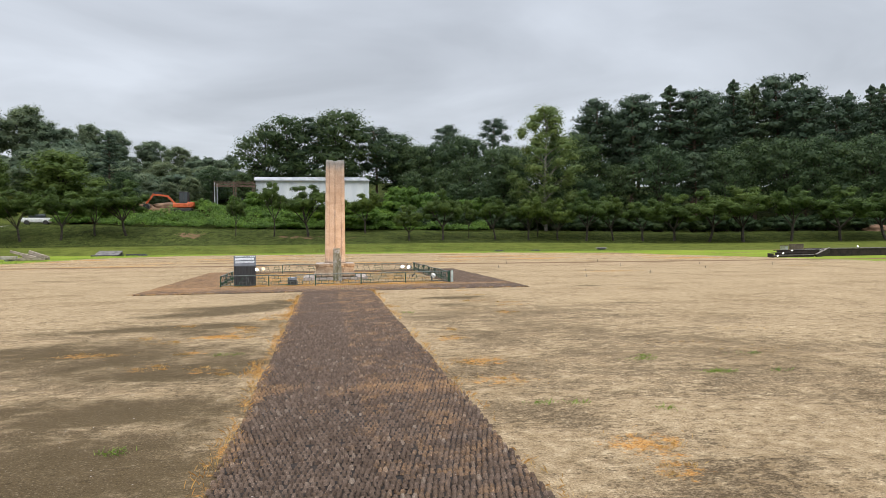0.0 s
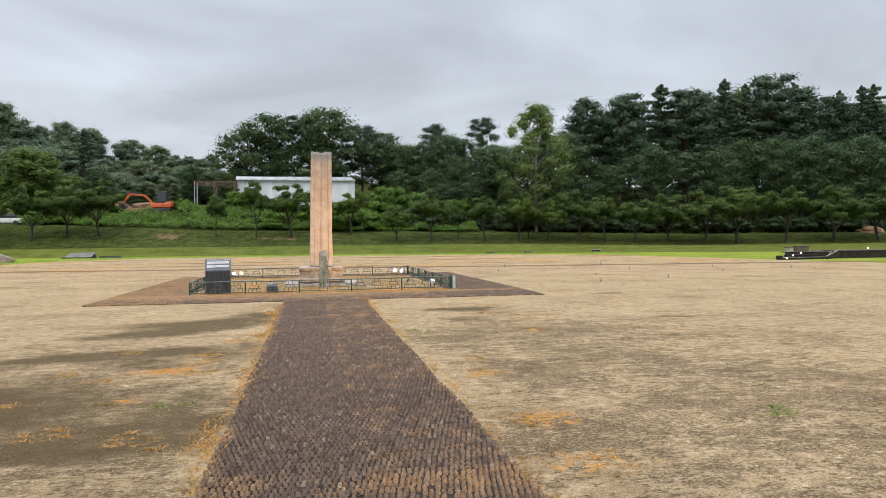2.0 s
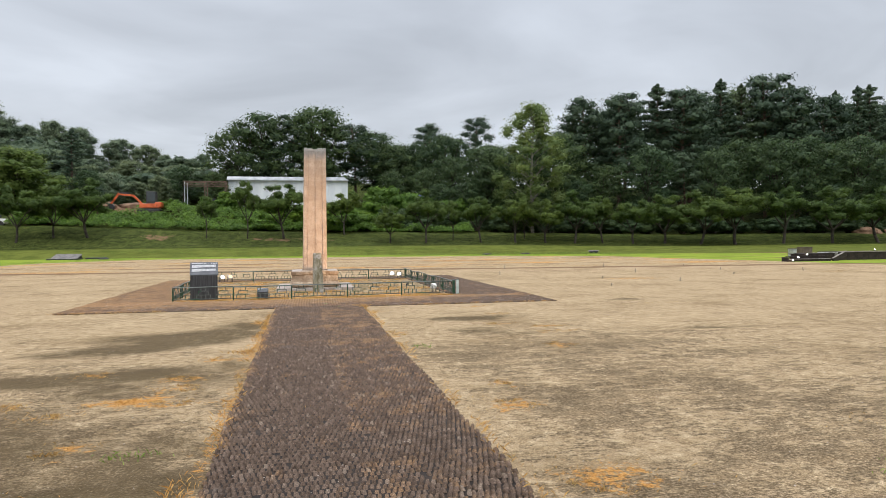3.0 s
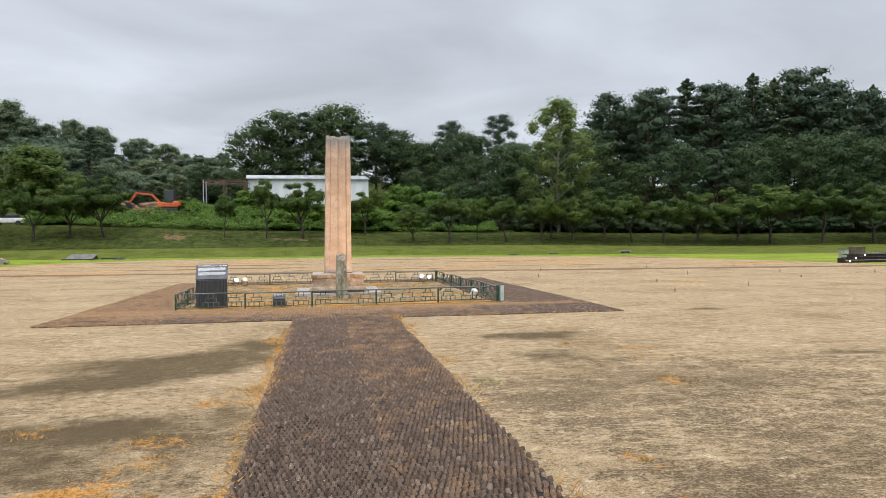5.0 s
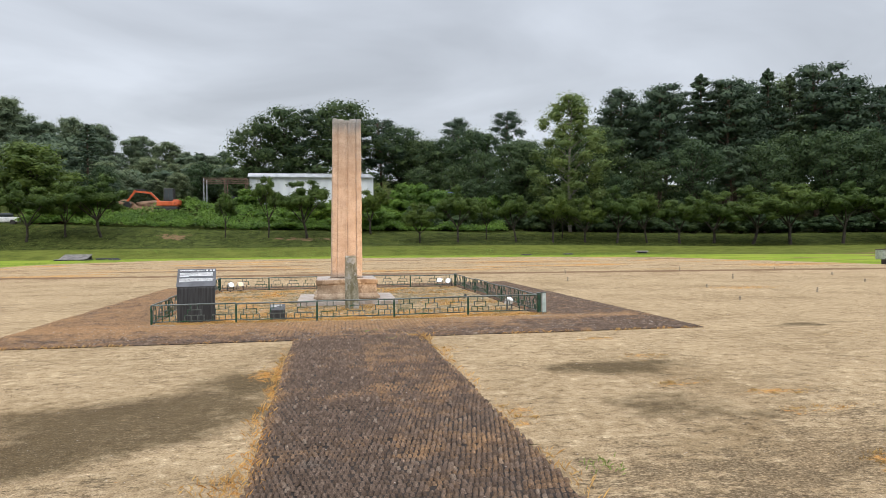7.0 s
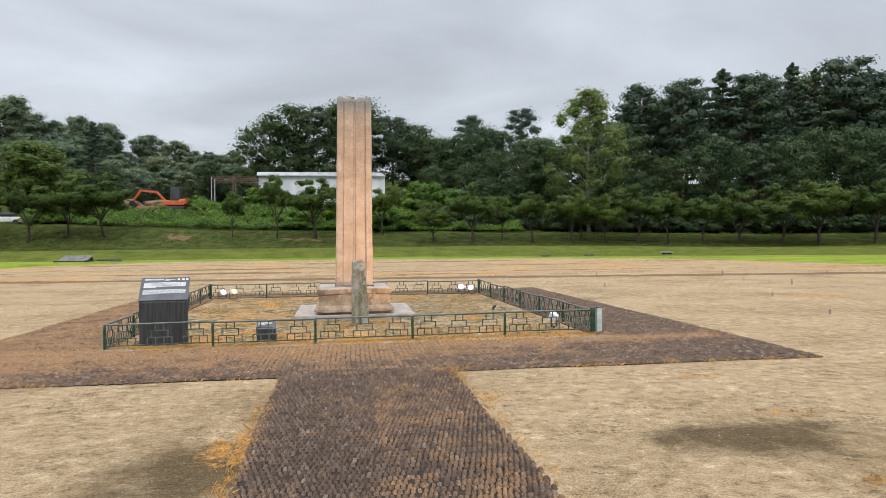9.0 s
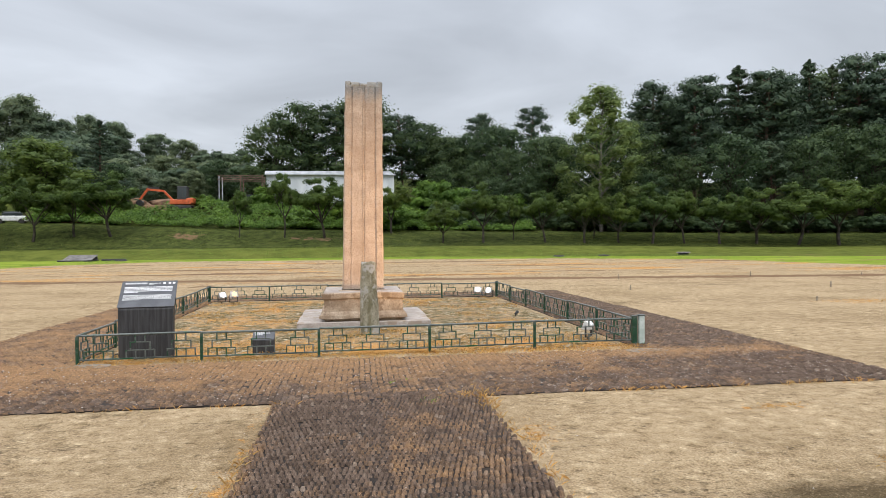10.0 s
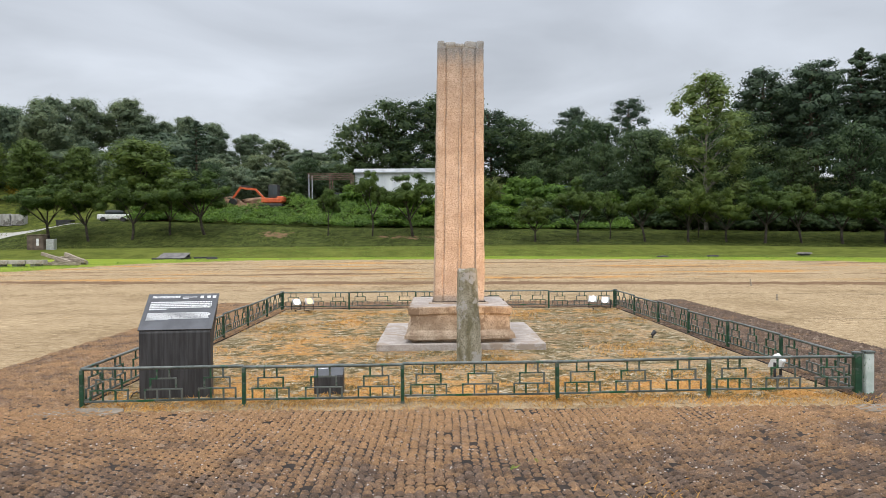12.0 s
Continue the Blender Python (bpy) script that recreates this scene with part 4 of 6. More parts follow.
def sign():
    rng = random.Random(3)
    root = thing("information_sign", (-2.655, 23.38, 0.0), rz=6.0, label="charcoal box-shaped information sign with sloped printed face", category="sign")
    w, hz, top, d0, d1 = 0.343, 0.665, 0.985, 0.0, 0.40
    bm = bmesh.new()
    ring = [(0.0, -0.02), (0.0, hz - 0.018), (0.006, hz), (d1 - 0.02, top - 0.012), (d1, top - 0.02), (d1 - 0.02, top - 0.09), (0.16, hz - 0.08), (0.12, hz - 0.2), (0.12, -0.02)]
    a = [bm.verts.new((-w, y, z)) for y, z in ring]
    b = [bm.verts.new((w, y, z)) for y, z in ring]
    k = len(ring)
    for i in range(k):
        bm.faces.new((a[i], a[(i + 1) % k], b[(i + 1) % k], b[i]))
    bm.faces.new(a); bm.faces.new(list(reversed(b)))
    bmesh.ops.recalc_face_normals(bm, faces=bm.faces)
    bmesh.ops.bevel(bm, geom=bm.edges[:], offset=0.003, segments=1, affect="EDGES")
    part("body", bm, MAT_SIGN, root)
    # the sloped face plate, in its own plane: x across, y up the slope
    slope = math.degrees(math.atan2(top - hz, d1))
    length = math.hypot(top - hz, d1)
    m = pose(0, 0.0, hz + 0.004, slope, 0, 0)
    face = boxed("face_plate", (-w - 0.012, w + 0.012, 0.006, length + 0.012, 0.0, 0.012), MAT_FACE, root, 0.002, "dark grey printed face plate", m)
    mf = m @ pose(0, 0, 0.012)
    text_rows(root, "title", 0, 0, length * 0.885, length * 0.955, -w * 0.90, -w * 0.08, 1, 0.016, 0.8, rng, mf, 0.98)
    text_rows(root, "subtitle", 0, 0, length * 0.86, length * 0.93, -w * 0.02, w * 0.42, 2, 0.01, 0.55, rng, mf, 0.4)
    for x in (0.50, 0.70, 0.86):
        bm = bmesh.new()
        box(bm, w * x, w * (x + 0.10), length * 0.89, length * 0.955, 0.0005, 0.002)
        bmesh.ops.transform(bm, matrix=mf, verts=bm.verts)
        part("pictogram", bm, MAT_PRINT, root, "small white square emblem")
    text_rows(root, "print", 0, 0, length * 0.54, length * 0.79, -w * 0.90, w * 0.92, 5, 0.006, 0.62, rng, mf, 0.28)
    text_rows(root, "print", 0, 0, length * 0.26, length * 0.47, -w * 0.90, w * 0.92, 7, 0.004, 0.5, rng, mf, 0.35)
    # cable at the foot
    bm = bmesh.new()
    pts = [(-w - 0.10, 0.05, 0.0), (-w - 0.07, 0.04, 0.05), (-w - 0.03, 0.02, 0.07), (-w + 0.01, 0.02, 0.05)]
    for p, q in zip(pts, pts[1:]):
        rod(bm, p, q, 0.006, sides=6)
    part("cable", bm, MAT_BLACK, root)


def small_sign():
    rng = random.Random(8)
    root = thing("small_sign", (-1.155, 23.5, 0.0), rz=1.0, label="small black wedge-shaped caption sign with white print", category="sign")
    w, z0, z1, d = 0.145, 0.175, 0.275, 0.13
    bm = bmesh.new()
    ring = [(0.0, -0.02), (0.0, z0), (d, z1), (d + 0.02, z1 - 0.01), (d + 0.02, -0.02)]
    a = [bm.verts.new((-w, y, z)) for y, z in ring]
    b = [bm.verts.new((w, y, z)) for y, z in ring]
    for i in range(5):
        bm.faces.new((a[i], a[(i + 1) % 5], b[(i + 1) % 5], b[i]))
    bm.faces.new(a); bm.faces.new(list(reversed(b)))
    bmesh.ops.recalc_face_normals(bm, faces=bm.faces)
    bmesh.ops.bevel(bm, geom=bm.edges[:], offset=0.003, segments=1, affect="EDGES")
    part("body", bm, MAT_SIGN, root)
    slope, length = math.degrees(math.atan2(z1 - z0, d)), math.hypot(z1 - z0, d)
    m = pose(0, 0, z0 + 0.003, slope, 0, 0)
    boxed("face_plate", (-w - 0.003, w + 0.003, 0.004, length, 0, 0.008), MAT_FACE, root, 0.001, "grey printed plate", m)
    text_rows(root, "print", 0, 0, length * 0.5, length * 0.92, -w * 0.85, w * 0.6, 3, 0.02, 0.5, rng, m @ pose(0, 0, 0.008), 0.5)


sign(); small_sign()

# ---- floodlights ----


def floodlight(at, target, lit, power, label, size=1.0):
    at = Vector(at)
    d = (Vector(target) - at)
    yaw = math.degrees(math.atan2(d.y, d.x)) - 90
    pitch = math.degrees(math.atan2(d.z, math.hypot(d.x, d.y)))
    root = thing("floodlight", (at.x, at.y, 0.0), rz=yaw, label=label, category="floodlight", group="floodlights round the pillar")
    m = pose(0, 0, at.z, pitch, 0, 0)
    s = size
    bm = bmesh.new()
    # housing: a shallow tapered box that opens to the front (+y)
    f = [(-0.10, 0.055, -0.075), (0.10, 0.055, -0.075), (0.10, 0.055, 0.075), (-0.10, 0.055, 0.075)]
    r = [(-0.06, -0.06, -0.045), (0.06, -0.06, -0.045), (0.06, -0.06, 0.045), (-0.06, -0.06, 0.045)]
    vf, vr = [bm.verts.new(Vector(p) * s) for p in f], [bm.verts.new(Vector(p) * s) for p in r]
    for i in range(4):
        bm.faces.new((vf[i], vr[i], vr[(i + 1) % 4], vf[(i + 1) % 4]))
    bm.faces.new(vr); bm.faces.new(list(reversed(vf)))
    bmesh.ops.recalc_face_normals(bm, faces=bm.faces)
    bmesh.ops.bevel(bm, geom=bm.edges[:], offset=0.006, segments=2, affect="EDGES")
    bmesh.ops.transform(bm, matrix=m, verts=bm.verts)
    part("housing", bm, MAT_WHITE if size > 1 else MAT_STEEL, root)
    bm = bmesh.new()
    rod(bm, (0, 0.0555 * s, 0), (0, 0.0605 * s, 0), 0.062 * s, sides=20)
    bmesh.ops.transform(bm, matrix=m, verts=bm.verts)
    part("lens", bm, (MAT_BULB_WHITE if "white" in label else MAT_BULB) if lit else MAT_GLASS, root, "bright lit lens" if lit else "dark glass lens")
    bm = bmesh.new()
    for sx in (-1, 1):
        box(bm, sx * 0.105 * s - 0.004, sx * 0.105 * s + 0.004, -0.014, 0.014, 0.04, at.z + 0.01)
    box(bm, -0.105 * s, 0.105 * s, -0.02, 0.02, 0.034, 0.042)
    part("bracket", bm, MAT_BLACK, root)
    rodded("stake", (0, 0, -0.05), (0, 0, 0.036), 0.016, MAT_BLACK, root)
    if lit:
        lamp = new("lamp", bpy.data.lights.new("lamp", "SPOT"))
        lamp.data.energy, lamp.data.color = power, (1.0, 0.59, 0.26)
        lamp.data.spot_size, lamp.data.spot_blend, lamp.data.shadow_soft_size = radians(52), 0.9, 0.06
        lamp.matrix_world = look(at + d.normalized() * 0.09 * s, target)


floodlight((-3.12, 31.72, 0.19), (0.0, 28.0, 3.0), True, 60, "lit floodlight with white lens inside the fence")
floodlight((-2.82, 31.62, 0.22), (0.1, 27.0, 2.6), True, 240, "lit floodlight with warm lens inside the fence")
floodlight((3.42, 31.65, 0.22), (0.5, 27.2, 2.6), True, 120, "lit floodlight with white lens inside the fence")
floodlight((3.72, 31.72, 0.19), (0.5, 28.0, 2.2), True, 120, "lit floodlight with white lens inside the fence")
floodlight((3.655, 23.95, 0.20), (0.3, 27.0, 2.1), True, 1150, "white floodlight aimed up at the pillar by the fence", 1.01)
root = thing("ground_spike_lamp", (3.35, 27.25, 0.0), rz=30, label="small black spike lamp lying in the dry grass", category="lamp")
rodded("head", (-0.03, 0, 0.05), (0.035, 0.012, 0.09), 0.025, MAT_BLACK, root, r1=0.035)
rodded("spike", (-0.03, 0, -0.05), (-0.03, 0, 0.07), 0.012, MAT_BLACK, root)

# ---- concrete footings at the fence corners ----
for x0, x1, y0, y1 in ((-3.7, -2.9, 22.6, 22.9), (3.7, 4.3, 22.5, 22.78)):
    root = thing("concrete_footing", ((x0 + x1) / 2, (y0 + y1) / 2, 0), label="thin worn concrete footing pad at the fence corner", category="footing", group="fence footings")
    hx, hy = (x1 - x0) / 2, (y1 - y0) / 2
    bm = bmesh.new()
    k = 20
    low, high = [], []
    for i in range(k):
        a = 2 * math.pi * i / k
        q = (abs(math.cos(a)) ** 5 + abs(math.sin(a)) ** 5) ** -0.2
        rr = q * (1 + 0.12 * noise.noise(Vector((math.cos(a) * 2, math.sin(a) * 2, x0))))
        low.append(bm.verts.new((hx * rr * math.cos(a), hy * rr * math.sin(a), -0.02)))
        high.append(bm.verts.new((hx * rr * 0.97 * math.cos(a), hy * rr * 0.95 * math.sin(a), 0.022)))
    for i in range(k):
        bm.faces.new((low[i], low[(i + 1) % k], high[(i + 1) % k], high[i]))
    bm.faces.new(high)
    part("pad", bm, MAT_CONCRETE, root)

# ---- trees ----


def tube(V, F, pts, radii, sides=6):
    base = len(V)
    for i, (p, r) in enumerate(zip(pts, radii)):
        p = Vector(p)
        d = (Vector(pts[min(i + 1, len(pts) - 1)]) - Vector(pts[max(i - 1, 0)])).normalized()
        u = d.orthogonal().normalized()
        v = d.cross(u)
        for k in range(sides):
            a = 2 * math.pi * k / sides
            V.append(p + (u * math.cos(a) + v * math.sin(a)) * r)
    for i in range(len(pts) - 1):
        for k in range(sides):
            a, b = base + i * sides + k, base + i * sides + (k + 1) % sides
            F.append((a, b, b + sides, a + sides))


def limb(V, F, a, b, r0, r1, rng, sag=0.12, sides=5, n=5):
    a, b = Vector(a), Vector(b)
    L = (b - a).length
    off = Vector((rng.uniform(-1, 1), rng.uniform(-1, 1), rng.uniform(0.2, 1))) * L * sag
    pts = [a.lerp(b, t) + off * math.sin(math.pi * t) for t in (i / n for i in range(n + 1))]
    tube(V, F, pts, [r0 + (r1 - r0) * i / n for i in range(n + 1)], sides)


def leaves(puffs, size, rng, up=0.5):
    """Leaf sprays on the outside of flattened puffs: (centre, radius across, radius up, count). They face outwards and up.
    Gives n x 3 x 3 corners and, for each spray, the rounded normal of the mass that it belongs to."""
    mid = np.mean([np.asarray(c) for c, _, _, _ in puffs], axis=0)
    out, soft = [], []
    for c, rx, rz, k in puffs:
        deep = k // 4
        d = rng.normal(size=(k, 3))
        d[:, 2] += 0.2
        d /= np.linalg.norm(d, axis=1)[:, None]
        r = 0.55 + 0.5 * rng.random(k) ** 0.8
        r[:deep] = 0.62 * rng.random(deep) ** 0.5
        lob = 1 + 0.24 * np.sin(d[:, 0] * 5 + c[0] * 3) * np.cos(d[:, 1] * 5 + c[1] * 3)
        p = np.asarray(c) + d * (r * lob)[:, None] * np.array([rx, rx, rz])
        nrm = d * 0.9 + rng.normal(size=(k, 3)) * 0.36 + np.array([0, 0, up])
        nrm[:deep] = rng.normal(size=(deep, 3)) * 0.5 + d[:deep] + np.array([0, 0, 0.3])
        nrm /= np.linalg.norm(nrm, axis=1)[:, None]
        u = np.cross(nrm, rng.normal(size=(k, 3)))
        u /= np.linalg.norm(u, axis=1)[:, None] + 1e-9
        v = np.cross(nrm, u)
        s = size * (0.5 + 0.95 * rng.random((k, 1)))
        s[:deep] = np.minimum(size * 2.6, rz * 0.8) * (0.7 + 0.5 * rng.random((deep, 1)))
        out.append(np.stack([p - u * s - v * s * 0.4, p + u * s - v * s * 0.4, p + v * s * 0.9], 1))
        far = np.asarray(c) - mid
        far = far / (np.linalg.norm(far) + 1e-6)
        q = d * 0.8 + far * 0.45 + nrm * 0.35 + np.array([0, 0, 0.25])
        soft.append(q / np.linalg.norm(q, axis=1)[:, None])
    return np.concatenate(out), np.concatenate(soft)


def foliage(name, tris, soft, mat):
    """A mesh of loose triangles that is shaded with the given normals, one for each triangle."""
    k = len(tris)
    me = bpy.data.meshes.new(name)
    me.vertices.add(3 * k)
    me.vertices.foreach_set("co", np.asarray(tris, dtype=np.float32).reshape(-1))
    me.loops.add(3 * k)
    me.loops.foreach_set("vertex_index", np.arange(3 * k, dtype=np.int32))
    me.polygons.add(k)
    me.polygons.foreach_set("loop_start", np.arange(0, 3 * k, 3, dtype=np.int32))
    me.materials.append(mat)
    me.update(calc_edges=True)
    me.normals_split_custom_set(np.repeat(soft, 3, axis=0).tolist())
    return me


def tree(name, kind, h, seed, leaf, bark, label, lean=0.0):
    rs, rng = random.Random(seed), np.random.default_rng(seed)
    V, F, puffs = [], [], []
    size = 0.2
    if kind == "street":
        fork = h * rs.uniform(0.25, 0.32)
        bend = Vector((lean * fork, rs.uniform(-0.1, 0.1), fork))
        limb(V, F, (0, 0, -0.2), bend, h * 0.021, h * 0.016, rs, 0.06, 7)
        nl = rs.randint(4, 6)
        for i in range(nl):
            a = 2 * math.pi * (i + rs.uniform(-0.3, 0.3)) / nl
            R = h * rs.uniform(0.22, 0.36)
            e = bend + Vector((math.cos(a) * R, math.sin(a) * R, h * rs.uniform(0.24, 0.46)))
            limb(V, F, bend - Vector((0, 0, rs.uniform(0, 0.3))), e, h * 0.011, h * 0.004, rs, 0.12)
            for j in range(5):
                b = 2 * math.pi * rs.random()
                q = bend.lerp(e, rs.uniform(0.55, 1.0)) + Vector((math.cos(b), math.sin(b), 0)) * h * rs.uniform(0.06, 0.17) + Vector((0, 0, h * rs.uniform(0.0, 0.16)))
                limb(V, F, bend.lerp(e, rs.uniform(0.5, 0.9)), q, h * 0.004, h * 0.0015, rs, 0.1, 4, 3)
                puffs.append((q, h * rs.uniform(0.08, 0.13), h * rs.uniform(0.055, 0.09), 330))
        for j in range(7):
            b = 2 * math.pi * rs.random()
            R = h * 0.2 * math.sqrt(rs.random())
            puffs.append((Vector((math.cos(b) * R + lean * fork, math.sin(b) * R, h * rs.uniform(0.72, 0.94))), h * rs.uniform(0.06, 0.10), h * rs.uniform(0.04, 0.075), 190))
        size = 0.088
    elif kind == "broad":
        limb(V, F, (0, 0, -0.5), (rs.uniform(-0.5, 0.5), 0, h * 0.62), h * 0.022, h * 0.010, rs, 0.04, 7)
        for i in range(36):
            t = i / 35
            a = i * 2.4 + rs.uniform(-0.4, 0.4)
            prof = math.sin(math.pi * min(1, 0.16 + 0.78 * t)) ** 0.6
            R = h * 0.34 * prof * rs.uniform(0.25, 1.0)
            c = Vector((math.cos(a) * R, math.sin(a) * R, h * (0.26 + 0.68 * t)))
            limb(V, F, (0, 0, h * (0.2 + 0.4 * t)), c, h * 0.006, h * 0.0018, rs, 0.1, 4, 4)
            puffs.append((c, h * rs.uniform(0.105, 0.17), h * rs.uniform(0.065, 0.10), 265))
        for i in range(6):
            a = 2.4 * i
            puffs.append((Vector((math.cos(a) * h * 0.07, math.sin(a) * h * 0.07, h * (0.36 + 0.09 * i))), h * 0.15, h * 0.09, 190))
        size = 0.145
    elif kind == "pine":
        tip = Vector((rs.uniform(-0.8, 0.8), rs.uniform(-0.5, 0.5), h * 0.95))
        limb(V, F, (0, 0, -0.5), tip, h * 0.016, h * 0.005, rs, 0.03, 7, 7)
        for i in range(34):
            t = i / 33
            a = i * 2.4 + rs.uniform(-0.5, 0.5)
            R = h * 0.25 * (1 - 0.62 * t ** 1.6) * rs.uniform(0.45, 1.0)
            c = Vector((math.cos(a) * R + tip.x * t, math.sin(a) * R, h * (0.42 + 0.56 * t)))
            limb(V, F, (tip.x * t, 0, c.z - h * 0.03), c, h * 0.005, h * 0.0015, rs, 0.06, 4, 4)
            puffs.append((c, h * rs.uniform(0.065, 0.115), h * rs.uniform(0.03, 0.055), 270))
        size = 0.125
    elif kind == "spruce":
        tube(V, F, [(0, 0, -0.5), (0, 0, h * 0.5), (0, 0, h)], [h * 0.016, h * 0.01, h * 0.002])
        for i in range(64):
            t = i / 63
            a = i * 2.4 + rs.uniform(-0.5, 0.5)
            R = (h * 0.24 * (1 - t) ** 0.62) * rs.uniform(0.35, 1.15) + 0.12
            for f in (0.4, 0.9):
                c = Vector((math.cos(a) * R * f, math.sin(a) * R * f, h * (0.22 + 0.77 * t) + R * 0.10 * f))
                puffs.append((c, R * 0.34 + 0.15, h * 0.012 + 0.08, 80))
            limb(V, F, (0, 0, h * (0.20 + 0.77 * t)), c, h * 0.003, h * 0.001, rs, 0.02, 3, 2)
        size = 0.12
    elif kind == "airy":
        limb(V, F, (0, 0, -0.5), (0.3, 0, h * 0.9), h * 0.012, h * 0.003, rs, 0.03, 6, 7)
        for i in range(56):
            t = i / 55
            a = i * 2.4 + rs.uniform(-0.4, 0.4)
            R = h * 0.21 * math.sin(math.pi * (0.12 + 0.80 * t)) ** 0.8 * rs.uniform(0.4, 1.05)
            c = Vector((math.cos(a) * R, math.sin(a) * R, h * (0.10 + 0.88 * t)))
            limb(V, F, (0, 0, c.z - R * 0.9), c, h * 0.0035, h * 0.001, rs, 0.05, 4, 3)
            puffs.append((c, h * rs.uniform(0.05, 0.08), h * rs.uniform(0.045, 0.07), 300))
        size = 0.095
    elif kind == "bush":
        for i in range(16):
            a, R = 2 * math.pi * rs.random(), h * 0.62 * math.sqrt(rs.random())
            c = Vector((math.cos(a) * R, math.sin(a) * R, h * rs.uniform(0.25, 0.85)))
            limb(V, F, (0, 0, -0.1), c, h * 0.018, h * 0.006, rs, 0.1, 4, 3)
            puffs.append((c, h * rs.uniform(0.2, 0.32), h * rs.uniform(0.12, 0.2), 125))
        size = 0.135
    root = thing(name, label=label, category="tree" if kind != "bush" else "shrub")
    mesh_part("trunk", mesh_of("trunk", V, F, bark, True), root)
    mesh_part("crown", foliage("crown", *leaves(puffs, size, rng), leaf), root)
    return root


def plant(protos, x, y, scale, turn, group, sink=0.1, first=set()):
    """Stand a tree of the given prototype on the ground; the prototype itself is used first."""
    p = protos
    m = pose(x, y, on_ground(x, y) - sink, 0, 0, turn)
    if p.name in first:
        ob = copy_thing(p, Matrix.Identity(4))
    else:
        first.add(p.name)
        ob = p
    ob.matrix_basis = m @ Matrix.Diagonal((scale[0], scale[0], scale[1], 1))
    ob["group"] = group
    return ob


STREET = [tree("street_tree", "street", 6.6, s, LEAF_CHERRY, MAT_BARK, "small spreading green street tree on the grass bank", ln) for s, ln in ((11, 0.25), (12, -0.2), (13, 0.1), (14, 0.0))]
THIN = tree("street_tree", "street", 6.2, 15, LEAF_CHERRY, MAT_BARK, "thin young tree with sparse leaves on the bank")
BROAD = [tree("broadleaf_tree", "broad", 19, s, LEAF_BROAD, MAT_BARK, "tall dense dark green broadleaf tree in the wood") for s in (21, 22, 23)]
PINE = [tree("pine_tree", "pine", 20, s, LEAF_PINE, MAT_PINEBARK, "tall dark green pine with bare lower trunk") for s in (31, 32, 33)]
SPRUCE = [tree("conifer_tree", "spruce", 21, s, LEAF_PINE, MAT_PINEBARK, "pointed dark green conifer in the wood") for s in (41, 42)]
AIRY = tree("poplar_tree", "airy", 17.5, 51, LEAF_LIGHT, MAT_GREYBARK, "tall airy pale green tree before the dark wood")
HILL = [tree("hill_tree", "broad", 13, s, LEAF_HILL_HAZED, MAT_BARK, "broadleaf tree on the hill, distance haze tinted into its grey-green leaves") for s in (61, 62)]
LUSH = tree("broadleaf_tree", "broad", 13, 63, LEAF_CHERRY, MAT_BARK, "light green spreading broadleaf tree on the slope")
BUSH = [tree("bush", "bush", 2.4, s, LEAF_VINE, MAT_BARK, "leafy bright green shrub above the bank") for s in (71, 72)]
SHRUB = [tree("bush", "bush", 2.4, s, LEAF_BROAD, MAT_BARK, "dense dark green shrub at the foot of the wood") for s in (73, 74)]
HAZY = tree("bush", "bush", 2.4, 77, LEAF_HILL_HAZED, MAT_BARK, "shrub on the far hill, distance haze tinted into its grey-green leaves")
YELLOW = tree("yellow_shrub", "bush", 2.2, 75, LEAF_YELLOW, MAT_BARK, "yellow-orange shrub beside the grey road")


